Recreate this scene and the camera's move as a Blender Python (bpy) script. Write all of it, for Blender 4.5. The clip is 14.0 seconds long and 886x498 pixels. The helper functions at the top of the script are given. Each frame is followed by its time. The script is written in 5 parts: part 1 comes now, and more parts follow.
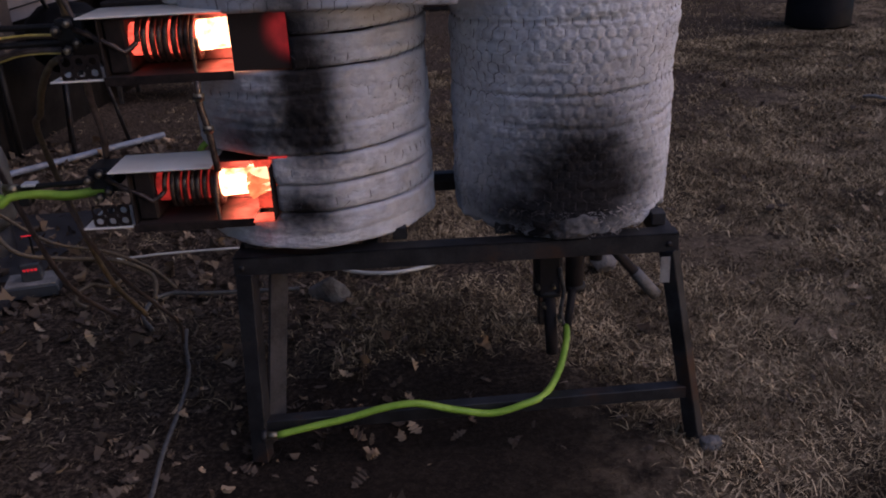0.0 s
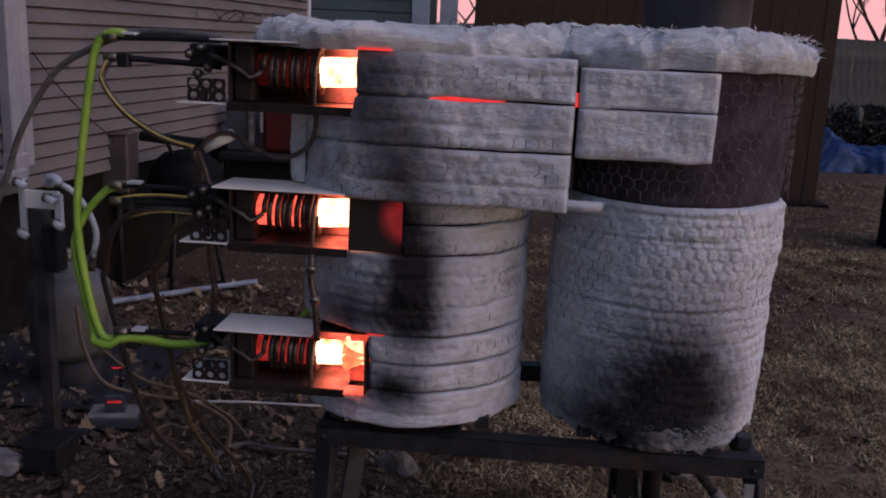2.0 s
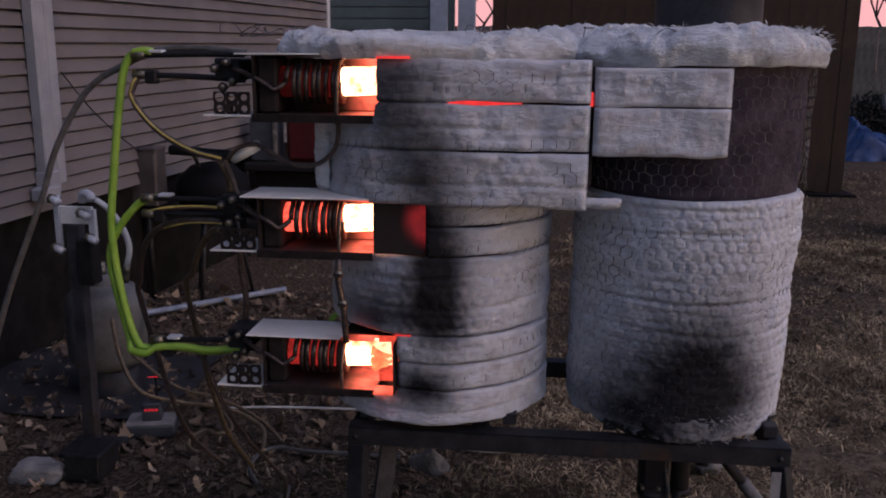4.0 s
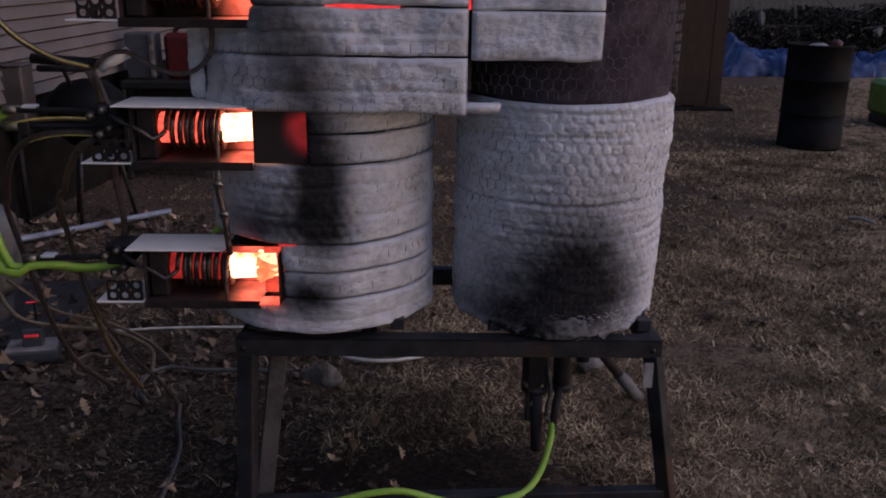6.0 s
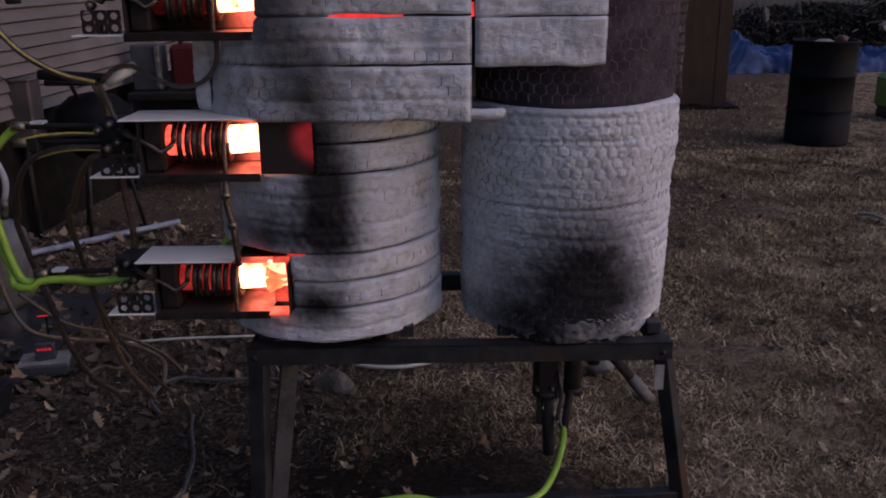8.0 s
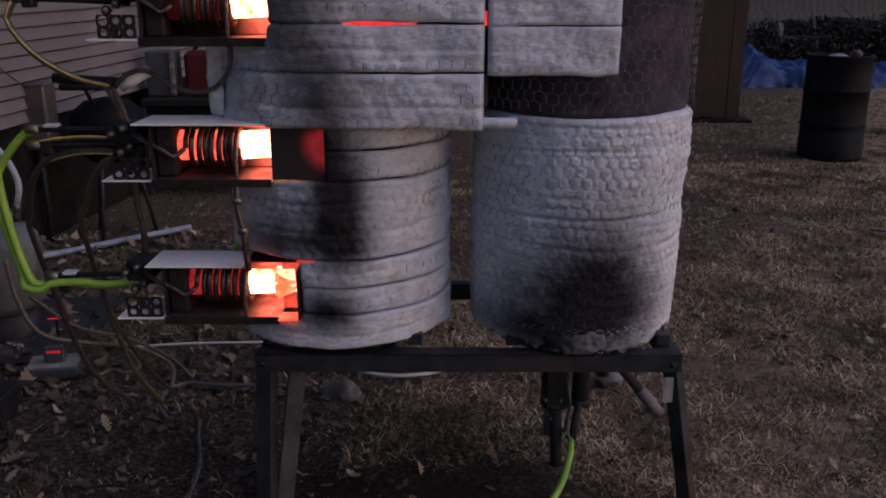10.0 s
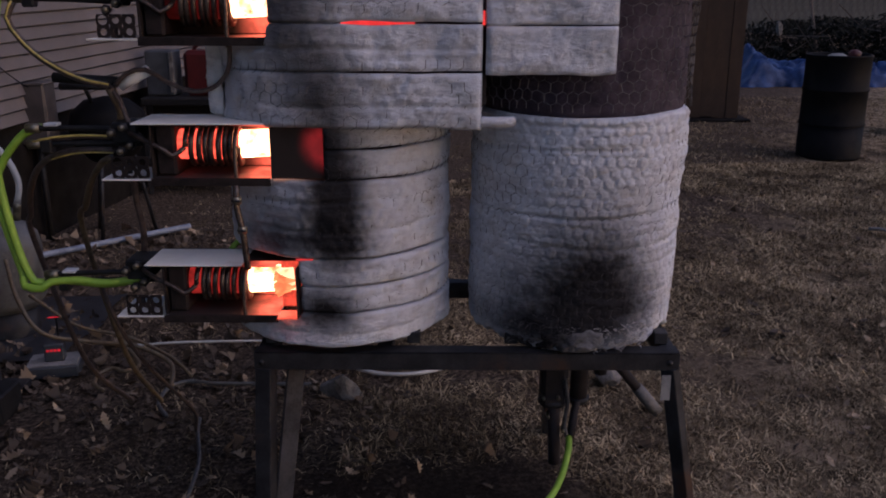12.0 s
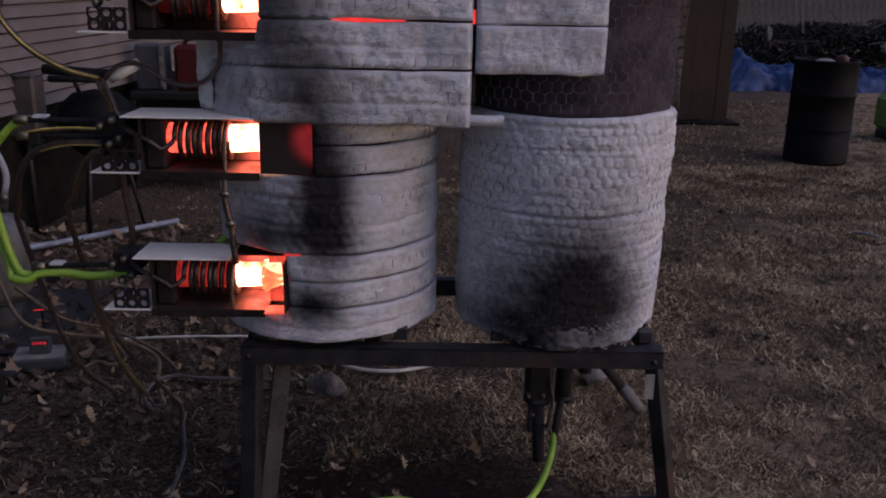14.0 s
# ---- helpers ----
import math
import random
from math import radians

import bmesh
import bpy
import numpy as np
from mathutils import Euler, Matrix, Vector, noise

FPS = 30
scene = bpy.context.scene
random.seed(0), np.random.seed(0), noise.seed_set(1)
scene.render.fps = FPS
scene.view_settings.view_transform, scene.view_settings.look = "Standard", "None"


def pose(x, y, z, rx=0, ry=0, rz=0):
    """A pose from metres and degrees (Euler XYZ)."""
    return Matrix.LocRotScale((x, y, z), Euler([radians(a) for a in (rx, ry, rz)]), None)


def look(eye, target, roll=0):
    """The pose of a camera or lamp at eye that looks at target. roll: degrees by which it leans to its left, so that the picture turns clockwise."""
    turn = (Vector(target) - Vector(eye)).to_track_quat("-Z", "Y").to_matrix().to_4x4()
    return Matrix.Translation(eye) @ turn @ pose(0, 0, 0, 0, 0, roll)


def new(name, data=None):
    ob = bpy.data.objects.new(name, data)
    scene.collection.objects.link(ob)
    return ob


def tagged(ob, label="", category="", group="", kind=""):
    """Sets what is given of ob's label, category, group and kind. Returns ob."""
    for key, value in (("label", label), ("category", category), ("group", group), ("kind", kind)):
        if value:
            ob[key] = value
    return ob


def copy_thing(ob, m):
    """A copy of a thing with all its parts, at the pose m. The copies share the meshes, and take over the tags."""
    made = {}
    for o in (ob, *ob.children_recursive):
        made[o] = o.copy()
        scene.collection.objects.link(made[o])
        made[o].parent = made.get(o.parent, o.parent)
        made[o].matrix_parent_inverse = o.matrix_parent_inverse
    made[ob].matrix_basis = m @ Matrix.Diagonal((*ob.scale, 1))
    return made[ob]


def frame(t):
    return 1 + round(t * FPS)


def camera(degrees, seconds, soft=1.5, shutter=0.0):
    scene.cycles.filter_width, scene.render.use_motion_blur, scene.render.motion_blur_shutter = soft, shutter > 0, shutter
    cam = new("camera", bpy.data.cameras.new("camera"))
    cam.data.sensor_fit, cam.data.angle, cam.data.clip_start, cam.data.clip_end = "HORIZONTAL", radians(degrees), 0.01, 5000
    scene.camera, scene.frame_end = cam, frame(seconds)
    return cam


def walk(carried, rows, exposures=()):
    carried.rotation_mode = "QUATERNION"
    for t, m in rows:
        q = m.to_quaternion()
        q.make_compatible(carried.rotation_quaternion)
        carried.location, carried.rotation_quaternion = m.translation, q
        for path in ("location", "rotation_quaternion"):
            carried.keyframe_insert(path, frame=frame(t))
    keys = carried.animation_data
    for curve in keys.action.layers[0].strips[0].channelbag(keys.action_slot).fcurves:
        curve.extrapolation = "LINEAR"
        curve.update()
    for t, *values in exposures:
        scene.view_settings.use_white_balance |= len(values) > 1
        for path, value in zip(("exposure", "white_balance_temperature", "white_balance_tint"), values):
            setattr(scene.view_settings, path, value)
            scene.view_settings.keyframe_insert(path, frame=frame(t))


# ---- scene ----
cam = camera(53.6, 14.0, soft=1.9, shutter=0.4)
PATH = [
    (0, (0.517, -2.007, 1.42), (0.524, -0.168, 0.633), -3.2),
    (0.5, (0.509, -2.067, 1.443), (0.467, -0.209, 0.704), -2.8),
    (1, (0.498, -2.065, 1.458), (0.386, -0.166, 0.84), 1.5),
    (1.5, (0.47, -2.049, 1.492), (0.334, -0.111, 1.017), 2.3),
    (2, (0.462, -2.039, 1.501), (0.31, -0.092, 1.068), 2.6),
    (2.2, (0.46, -2.045, 1.501), (0.302, -0.096, 1.079), 2.6),
    (4.3, (0.477, -2.092, 1.506), (0.269, -0.15, 1.076), 0.1),
    (4.5, (0.481, -2.094, 1.495), (0.294, -0.159, 1.026), -0.1),
    (5, (0.504, -2.103, 1.472), (0.42, -0.194, 0.88), -0.2),
    (5.5, (0.503, -2.108, 1.472), (0.491, -0.204, 0.861), 0.3),
    (6, (0.503, -2.108, 1.473), (0.533, -0.199, 0.877), 0.7),
    (6.5, (0.505, -2.106, 1.473), (0.547, -0.197, 0.879), 0.5),
    (7, (0.508, -2.103, 1.474), (0.547, -0.195, 0.874), -0.0),
    (7.5, (0.51, -2.105, 1.476), (0.54, -0.197, 0.877), -0.5),
    (8, (0.505, -2.111, 1.481), (0.515, -0.199, 0.893), -0.7),
    (10.5, (0.506, -2.108, 1.476), (0.492, -0.19, 0.91), 0.0),
    (11, (0.507, -2.108, 1.476), (0.49, -0.19, 0.909), -0.1),
    (11.5, (0.51, -2.113, 1.476), (0.497, -0.194, 0.91), -0.3),
    (12, (0.509, -2.119, 1.477), (0.497, -0.202, 0.91), 0.0),
    (12.5, (0.508, -2.123, 1.479), (0.496, -0.205, 0.914), 0.5),
    (13, (0.51, -2.122, 1.477), (0.511, -0.202, 0.918), 0.9),
    (13.5, (0.511, -2.118, 1.475), (0.527, -0.199, 0.915), 1.6),
    (14, (0.512, -2.132, 1.476), (0.526, -0.215, 0.907), 1.0),
]
walk(cam, [(t, look(eye, target, roll)) for t, eye, target, roll in PATH], [(0, 0.06, 5900, 34), (14, 0.06, 5900, 34)])

# ---- light: dusk, soft sky with a last pink glow low behind the yard ----
world = bpy.data.worlds.new("dusk_sky")
scene.world = world
world.use_nodes = True
wn, wl = world.node_tree.nodes, world.node_tree.links
sky = wn.new("ShaderNodeTexSky")
sky.sky_type = "NISHITA"
sky.sun_disc = False
sky.sun_elevation = radians(7)
sky.sun_rotation = radians(112)
sky.air_density, sky.dust_density, sky.ozone_density = 1.0, 1.0, 2.0
wl.new(sky.outputs[0], wn["Background"].inputs[0])
wn["Background"].inputs[1].default_value = 0.13
sun = new("sun", bpy.data.lights.new("sun", "SUN"))
sun.data.energy, sun.data.angle, sun.data.color = 0.69, radians(55), (1.0, 0.92, 0.89)
sun.matrix_world = look((3.4, -1.45, 5), (0, 0, 0))


# ---- materials ----
def nodes_of(name):
    m = bpy.data.materials.new(name)
    m.use_nodes = True
    return m, m.node_tree.nodes, m.node_tree.links, m.node_tree.nodes["Principled BSDF"]


def add(n, kind, **values):
    node = n.new(kind)
    for k, v in values.items():
        node.inputs[k.replace("_", " ")].default_value = v
    return node


def mix(n, l, a, b, fac):
    node = n.new("ShaderNodeMix")
    node.data_type = "RGBA"
    for slot, v in ((6, a), (7, b), (0, fac)):
        if isinstance(v, (tuple, float, int)):
            node.inputs[slot].default_value = (*v, 1) if isinstance(v, tuple) else v
        else:
            l.new(v, node.inputs[slot])
    return node.outputs[2]


def calc(n, l, op, a, b=0.0, c=0.0, clamp=False):
    node = n.new("ShaderNodeMath")
    node.operation, node.use_clamp = op, clamp
    for slot, v in enumerate((a, b, c)):
        if isinstance(v, (float, int)):
            node.inputs[slot].default_value = v
        else:
            l.new(v, node.inputs[slot])
    return node.outputs[0]


def grain(n, l, scale, detail=4.0, rough=0.6, coords=None):
    node = add(n, "ShaderNodeTexNoise", Scale=scale, Detail=detail, Roughness=rough)
    if coords is None:
        coords = n.new("ShaderNodeTexCoord").outputs["Object"]
    l.new(coords, node.inputs["Vector"])
    return node.outputs["Fac"]


def ramp(n, l, fac, lo, hi):
    node = n.new("ShaderNodeMapRange")
    node.interpolation_type = "SMOOTHSTEP"
    node.inputs[1].default_value, node.inputs[2].default_value = lo, hi
    l.new(fac, node.inputs[0])
    return node.outputs[0]


def surface(name, dark, light, scale=20.0, rough=0.7, metal=0.0, bump=0.3, fine=150.0, depth=0.004, rust=None, spec=0.5):
    """Two colours mixed by coarse and fine noise, with a fine relief."""
    m, n, l, p = nodes_of(name)
    a, b = grain(n, l, scale), grain(n, l, fine)
    f = calc(n, l, "ADD", calc(n, l, "MULTIPLY", a, 0.7), calc(n, l, "MULTIPLY", b, 0.3))
    col = mix(n, l, dark, light, ramp(n, l, f, 0.35, 0.65))
    if rust:
        col = mix(n, l, col, rust, ramp(n, l, grain(n, l, scale * 0.5, 6.0), 0.55, 0.7))
    l.new(col, p.inputs["Base Color"])
    l.new(calc(n, l, "MULTIPLY_ADD", b, 0.3, rough - 0.15), p.inputs["Roughness"])
    p.inputs["Metallic"].default_value = metal
    p.inputs["Specular IOR Level"].default_value = spec
    bp = add(n, "ShaderNodeBump", Strength=bump, Distance=depth)
    l.new(f, bp.inputs["Height"])
    l.new(bp.outputs[0], p.inputs["Normal"])
    return m


def hot(name, colour, strength, dark=(0.02, 0.012, 0.01), axis=None, span=(0, 1), scale=25.0, spot=None):
    """Metal or ceramic at red or white heat: gives off light, unevenly, falling off along an axis where the heat ends."""
    m, n, l, p = nodes_of(name)
    p.inputs["Base Color"].default_value = (*dark, 1)
    p.inputs["Roughness"].default_value = 0.8
    g = ramp(n, l, grain(n, l, scale, 3.0), 0.3, 0.7)
    g = calc(n, l, "MULTIPLY_ADD", g, 0.6, 0.4)
    if axis is not None:
        sep = n.new("ShaderNodeSeparateXYZ")
        l.new(n.new("ShaderNodeTexCoord").outputs["Object"], sep.inputs[0])
        fall = ramp(n, l, sep.outputs[axis], *span)
        g = calc(n, l, "MULTIPLY", g, calc(n, l, "POWER", fall, 1.6))
    if spot is not None:
        off = n.new("ShaderNodeVectorMath")
        off.operation = "DISTANCE"
        l.new(n.new("ShaderNodeTexCoord").outputs["Object"], off.inputs[0])
        off.inputs[1].default_value = spot[:3]
        near = calc(n, l, "SUBTRACT", 1.0, ramp(n, l, off.outputs["Value"], 0.0, spot[3]))
        g = calc(n, l, "MULTIPLY", g, near)
    p.inputs["Emission Color"].default_value = (*colour, 1)
    l.new(calc(n, l, "MULTIPLY", g, strength), p.inputs["Emission Strength"])
    return m


def incandescent(name):
    """A tube at white heat, streaked with orange where gas burns over it."""
    m, n, l, p = nodes_of(name)
    p.inputs["Base Color"].default_value = (0.02, 0.012, 0.01, 1)
    at = n.new("ShaderNodeTexCoord").outputs["Object"]
    f = ramp(n, l, grain(n, l, 22.0, 3.0, 0.5, at), 0.25, 0.57)
    l.new(mix(n, l, (1.0, 0.24, 0.06), (1.0, 0.52, 0.22), f), p.inputs["Emission Color"])
    sep = n.new("ShaderNodeSeparateXYZ")
    l.new(at, sep.inputs[0])
    cool = calc(n, l, "MULTIPLY_ADD", ramp(n, l, sep.outputs[0], 0.02, 0.095), -0.72, 1.0)
    l.new(calc(n, l, "MULTIPLY", calc(n, l, "MULTIPLY_ADD", f, 6.2, 1.7), cool), p.inputs["Emission Strength"])
    return m


def wool(name, soots, tint=(0.69, 0.71, 0.76), relief=0.006):
    """White ceramic-fibre blanket with soot stains: each soot is (x, z, half width, half height, strength)."""
    m, n, l, p = nodes_of(name)
    at = n.new("ShaderNodeTexCoord").outputs["Object"]
    sep = n.new("ShaderNodeSeparateXYZ")
    l.new(at, sep.inputs[0])
    big, mid, fine = grain(n, l, 7.0, 5.0, 0.65), grain(n, l, 28.0, 4.0, 0.6), grain(n, l, 170.0, 3.0, 0.7)
    col = mix(n, l, tint, (tint[0] * 0.84, tint[1] * 0.82, tint[2] * 0.82), ramp(n, l, mid, 0.42, 0.72))
    col = mix(n, l, col, (0.52, 0.505, 0.50), ramp(n, l, big, 0.52, 0.78))
    # fibres lie along the strips and hold dirt in streaks
    lay = n.new("ShaderNodeMapping")
    lay.inputs["Scale"].default_value = (1.0, 1.0, 3.2)
    l.new(at, lay.inputs["Vector"])
    streak = grain(n, l, 11.0, 6.0, 0.7, lay.outputs[0])
    col = mix(n, l, col, (0.36, 0.34, 0.335), calc(n, l, "MULTIPLY", ramp(n, l, streak, 0.50, 0.72), 0.34))
    total = None
    for x, z, w, h, s in soots:
        dx = calc(n, l, "DIVIDE", calc(n, l, "SUBTRACT", sep.outputs[0], x), w)
        dz = calc(n, l, "DIVIDE", calc(n, l, "SUBTRACT", sep.outputs[2], z), h)
        d = calc(n, l, "SQRT", calc(n, l, "ADD", calc(n, l, "MULTIPLY", dx, dx), calc(n, l, "MULTIPLY", dz, dz)))
        d = calc(n, l, "ADD", d, calc(n, l, "MULTIPLY_ADD", mid, 0.36, -0.18))
        d = calc(n, l, "ADD", d, calc(n, l, "MULTIPLY_ADD", big, 0.44, -0.22))
        d = calc(n, l, "MULTIPLY", calc(n, l, "SUBTRACT", 1.0, ramp(n, l, d, 0.05, 1.25)), s)
        # stains lie on the side that faces the yard
        d = calc(n, l, "MULTIPLY", d, calc(n, l, "LESS_THAN", sep.outputs[1], 0.32))
        total = d if total is None else calc(n, l, "ADD", total, calc(n, l, "MULTIPLY", d, calc(n, l, "SUBTRACT", 1.0, total)))
    if total is not None:
        col = mix(n, l, col, (0.010, 0.008, 0.009), calc(n, l, "MINIMUM", calc(n, l, "MULTIPLY", total, 1.04), 0.97))
    l.new(col, p.inputs["Base Color"])
    p.inputs["Roughness"].default_value = 1.0
    p.inputs["Specular IOR Level"].default_value = 0.0
    bp = add(n, "ShaderNodeBump", Strength=0.9, Distance=relief)
    fibre = grain(n, l, 42.0, 5.0, 0.72, lay.outputs[0])
    high = calc(n, l, "ADD", calc(n, l, "MULTIPLY", mid, 0.45), calc(n, l, "MULTIPLY", fine, 0.4))
    l.new(calc(n, l, "ADD", high, calc(n, l, "MULTIPLY", fibre, 1.1)), bp.inputs["Height"])
    l.new(bp.outputs[0], p.inputs["Normal"])
    return m


M_STEEL = surface("black_painted_steel", (0.012, 0.012, 0.014), (0.04, 0.04, 0.045), 14, 0.55, 0.3, rust=(0.06, 0.03, 0.018))
M_STEEL_WORN = surface("worn_steel_leg", (0.028, 0.028, 0.032), (0.085, 0.085, 0.095), 9, 0.5, 0.4, rust=(0.05, 0.03, 0.02))
M_DARK = surface("sooty_drum_steel", (0.012, 0.010, 0.012), (0.035, 0.028, 0.032), 12, 0.8, 0.2)
M_DARKWRAP = surface("charred_blanket", (0.027, 0.018, 0.027), (0.075, 0.055, 0.073), 16, 0.95, 0.0, 0.6)
# the steel's sky reflection is put into this pale, non-metal base colour
M_PLATE = surface("sky_pale_sheet_steel", (0.86, 0.83, 0.77), (0.96, 0.93, 0.88), 9, 0.36, 0.0, 0.12, 40, rust=(0.66, 0.58, 0.49))
M_SCALE = surface("heat_scaled_sheet", (0.010, 0.008, 0.008), (0.035, 0.026, 0.024), 22, 0.75, 0.2, spec=0.25)
M_WIRE = surface("galvanised_wire", (0.045, 0.043, 0.046), (0.14, 0.133, 0.14), 60, 0.55, 0.5, 0.0)
# sooty netting; its dark colour also stands in for shade in the creases
M_NETWIRE = surface("sooty_crease_shade_wire", (0.035, 0.032, 0.033), (0.10, 0.095, 0.098), 40, 0.7, 0.0, 0.0, spec=0.2)
M_COIL = surface("dark_copper_coil", (0.04, 0.03, 0.028), (0.16, 0.12, 0.10), 40, 0.4, 0.7)
M_FITTING = surface("dull_brass_fitting", (0.10, 0.09, 0.07), (0.3, 0.27, 0.2), 40, 0.4, 0.8, 0.1)
M_RUBBER = surface("black_rubber", (0.009, 0.009, 0.010), (0.022, 0.022, 0.023), 40, 0.55, 0, 0.1, spec=0.25)
M_GREYHOSE = surface("grey_rubber_cable", (0.075, 0.072, 0.07), (0.14, 0.135, 0.13), 40, 0.5, 0, 0.1)
M_GREEN = surface("lime_green_hose", (0.22, 0.42, 0.035), (0.34, 0.56, 0.07), 20, 0.45, 0, 0.05)
M_YELLOW = surface("yellow_braided_tube", (0.45, 0.34, 0.08), (0.75, 0.58, 0.16), 60, 0.5, 0, 0.2)
M_TAN = surface("tan_tube", (0.09, 0.065, 0.04), (0.18, 0.13, 0.075), 50, 0.5, 0, 0.1)
M_BROWNHOSE = surface("brown_tube", (0.05, 0.035, 0.03), (0.11, 0.08, 0.07), 50, 0.5, 0, 0.1)
M_WHITEPVC = surface("white_plastic_pipe", (0.5, 0.5, 0.48), (0.68, 0.68, 0.66), 10, 0.45, 0, 0.05)
M_BLUEPIPE = surface("pale_blue_pipe", (0.13, 0.155, 0.22), (0.27, 0.31, 0.39), 14, 0.45, 0, 0.05)
M_WHITE = surface("white_painted_metal", (0.52, 0.53, 0.56), (0.66, 0.67, 0.70), 6, 0.5, 0, 0.05)
# greyer than the other white paint
M_SPOUT = surface("greyish_white_downspout", (0.27, 0.275, 0.30), (0.36, 0.365, 0.39), 5, 0.5, 0, 0.08)
M_SIDING = surface("beige_vinyl_siding", (0.135, 0.119, 0.117), (0.182, 0.16, 0.156), 3, 0.6, 0, 0.12, 90)
# near-black: the deep shade low on the walls is put into this colour
M_FOUND = surface("shade_dark_foundation_block", (0.007, 0.006, 0.006), (0.018, 0.016, 0.015), 8, 0.9, 0, 0.4, spec=0.1)
M_BOARD = surface("brown_stained_board", (0.027, 0.015, 0.009), (0.049, 0.027, 0.015), 5, 0.8, 0, 0.3, 60)
M_FENCE = surface("grey_weathered_board", (0.07, 0.07, 0.065), (0.14, 0.135, 0.125), 4, 0.85, 0, 0.3, 60)
M_GREENWALL = surface("grey_green_siding", (0.13, 0.15, 0.13), (0.18, 0.20, 0.175), 3, 0.7, 0, 0.1)
M_DRUM = surface("black_drum_paint", (0.004, 0.004, 0.005), (0.008, 0.008, 0.009), 9, 0.6, 0.0, rust=(0.012, 0.010, 0.009), spec=0.10)
M_TARP = surface("blue_tarpaulin", (0.010, 0.026, 0.085), (0.040, 0.088, 0.24), 4, 0.5, 0, 0.6, spec=0.25)
M_LIMEBIN = surface("lime_plastic", (0.07, 0.16, 0.02), (0.12, 0.24, 0.04), 8, 0.5, 0, 0.05)
M_TWIG = surface("dead_twig", (0.05, 0.038, 0.03), (0.15, 0.115, 0.09), 30, 0.9, 0, 0.2)
M_BARK = surface("dark_bark", (0.03, 0.024, 0.02), (0.08, 0.062, 0.05), 12, 0.95, 0, 0.6)
M_CONCRETE = surface("grey_concrete", (0.17, 0.165, 0.16), (0.34, 0.325, 0.31), 14, 0.9, 0, 0.4)
M_OLDTANK = surface("dull_grey_case", (0.045, 0.038, 0.037), (0.10, 0.085, 0.08), 6, 0.6, 0, 0.2)
M_BRUSH = surface("dark_dry_brush", (0.010, 0.011, 0.010), (0.045, 0.044, 0.037), 5.0, 0.95, spec=0.1)
M_RUBBLE = surface("dirty_rubble", (0.07, 0.065, 0.062), (0.20, 0.19, 0.185), 18, 0.95, 0, 0.5)
M_TANKGREY = surface("scuffed_grey_tank", (0.07, 0.07, 0.068), (0.17, 0.17, 0.165), 8, 0.5, 0.1, 0.1, rust=(0.12, 0.08, 0.06))
M_CHIMNEY = surface("dark_stove_pipe", (0.035, 0.036, 0.042), (0.07, 0.07, 0.08), 6, 0.42, 0.5, 0.08)
M_RED = surface("red_plastic", (0.055, 0.005, 0.006), (0.09, 0.009, 0.009), 8, 0.4, 0, 0.05)
M_BLUEBOX = surface("slate_blue_plastic", (0.035, 0.04, 0.05), (0.065, 0.075, 0.088), 8, 0.5, 0, 0.05)
M_SHEET = surface("dark_plastic_sheet", (0.02, 0.02, 0.023), (0.05, 0.05, 0.055), 6, 0.45, 0, 0.2)
M_WHITEHOT = incandescent("white_hot_tube")
M_FLAME = hot("orange_flame", (1.0, 0.25, 0.07), 2.2, scale=22)
# sheet heat plus the light spilled by the hot tube, put in as emission
M_ORANGE = hot("hot_sheet_with_tube_spill", (1.0, 0.13, 0.055), 1.9, axis=0, span=(-0.04, 0.05), scale=18)
M_REDHOT = hot("red_hot_edge", (1.0, 0.05, 0.045), 0.40, scale=16, spot=(0.212, -0.004, 1.112, 0.078))
M_REDSLIT = hot("red_glow_inside", (1.0, 0.05, 0.035), 1.3, scale=9)
M_COILGLOW = hot("red_hot_core", (1.0, 0.10, 0.045), 2.2, scale=45)
M_COILDIM = hot("dull_red_core", (1.0, 0.06, 0.035), 0.10, axis=0, span=(-0.30, 0.0), scale=30)
M_COILMID = hot("cherry_red_core", (1.0, 0.06, 0.035), 0.4, scale=40)
M_DUCT = hot("orange_red_duct", (1.0, 0.09, 0.035), 1.2, scale=30)
M_LED = hot("red_led_digits", (1.0, 0.03, 0.04), 0.8, scale=5)

SOOT_LEFT = [(0.232, 0.96, 0.085, 0.22, 0.85), (0.224, 1.07, 0.10, 0.27, 0.7), (0.236, 0.93, 0.12, 0.20, 0.7), (0.225, 0.865, 0.115, 0.075, 0.8), (0.19, 1.12, 0.10, 0.09, 0.75), (0.195, 0.69, 0.12, 0.085, 1.0), (0.07, 0.865, 0.16, 0.06, 0.7), (0.10, 0.90, 0.10, 0.09, 0.5), (0.02, 0.97, 0.14, 0.10, 0.2)]
SOOT_BLOCK = [(0.155, 1.38, 0.14, 0.22, 0.55), (0.12, 1.43, 0.12, 0.13, 0.65), (0.215, 1.20, 0.12, 0.14, 0.7), (0.19, 1.28, 0.11, 0.13, 0.45), (0.03, 1.24, 0.14, 0.11, 0.25)]
SOOT_RIGHT = [(0.84, 0.68, 0.24, 0.16, 0.95), (0.872, 0.755, 0.18, 0.17, 0.9), (0.71, 0.63, 0.17, 0.08, 0.8), (0.95, 0.69, 0.12, 0.14, 0.6), (0.885, 0.87, 0.19, 0.20, 0.5), (0.73, 0.76, 0.16, 0.16, 0.25)]
M_WOOL_L = wool("fibre_blanket_sooted", SOOT_LEFT)
M_WOOL_B = wool("fibre_blanket_scorched", SOOT_BLOCK, (0.69, 0.705, 0.755))
M_WOOL_R = wool("fibre_blanket_charred_base", SOOT_RIGHT)
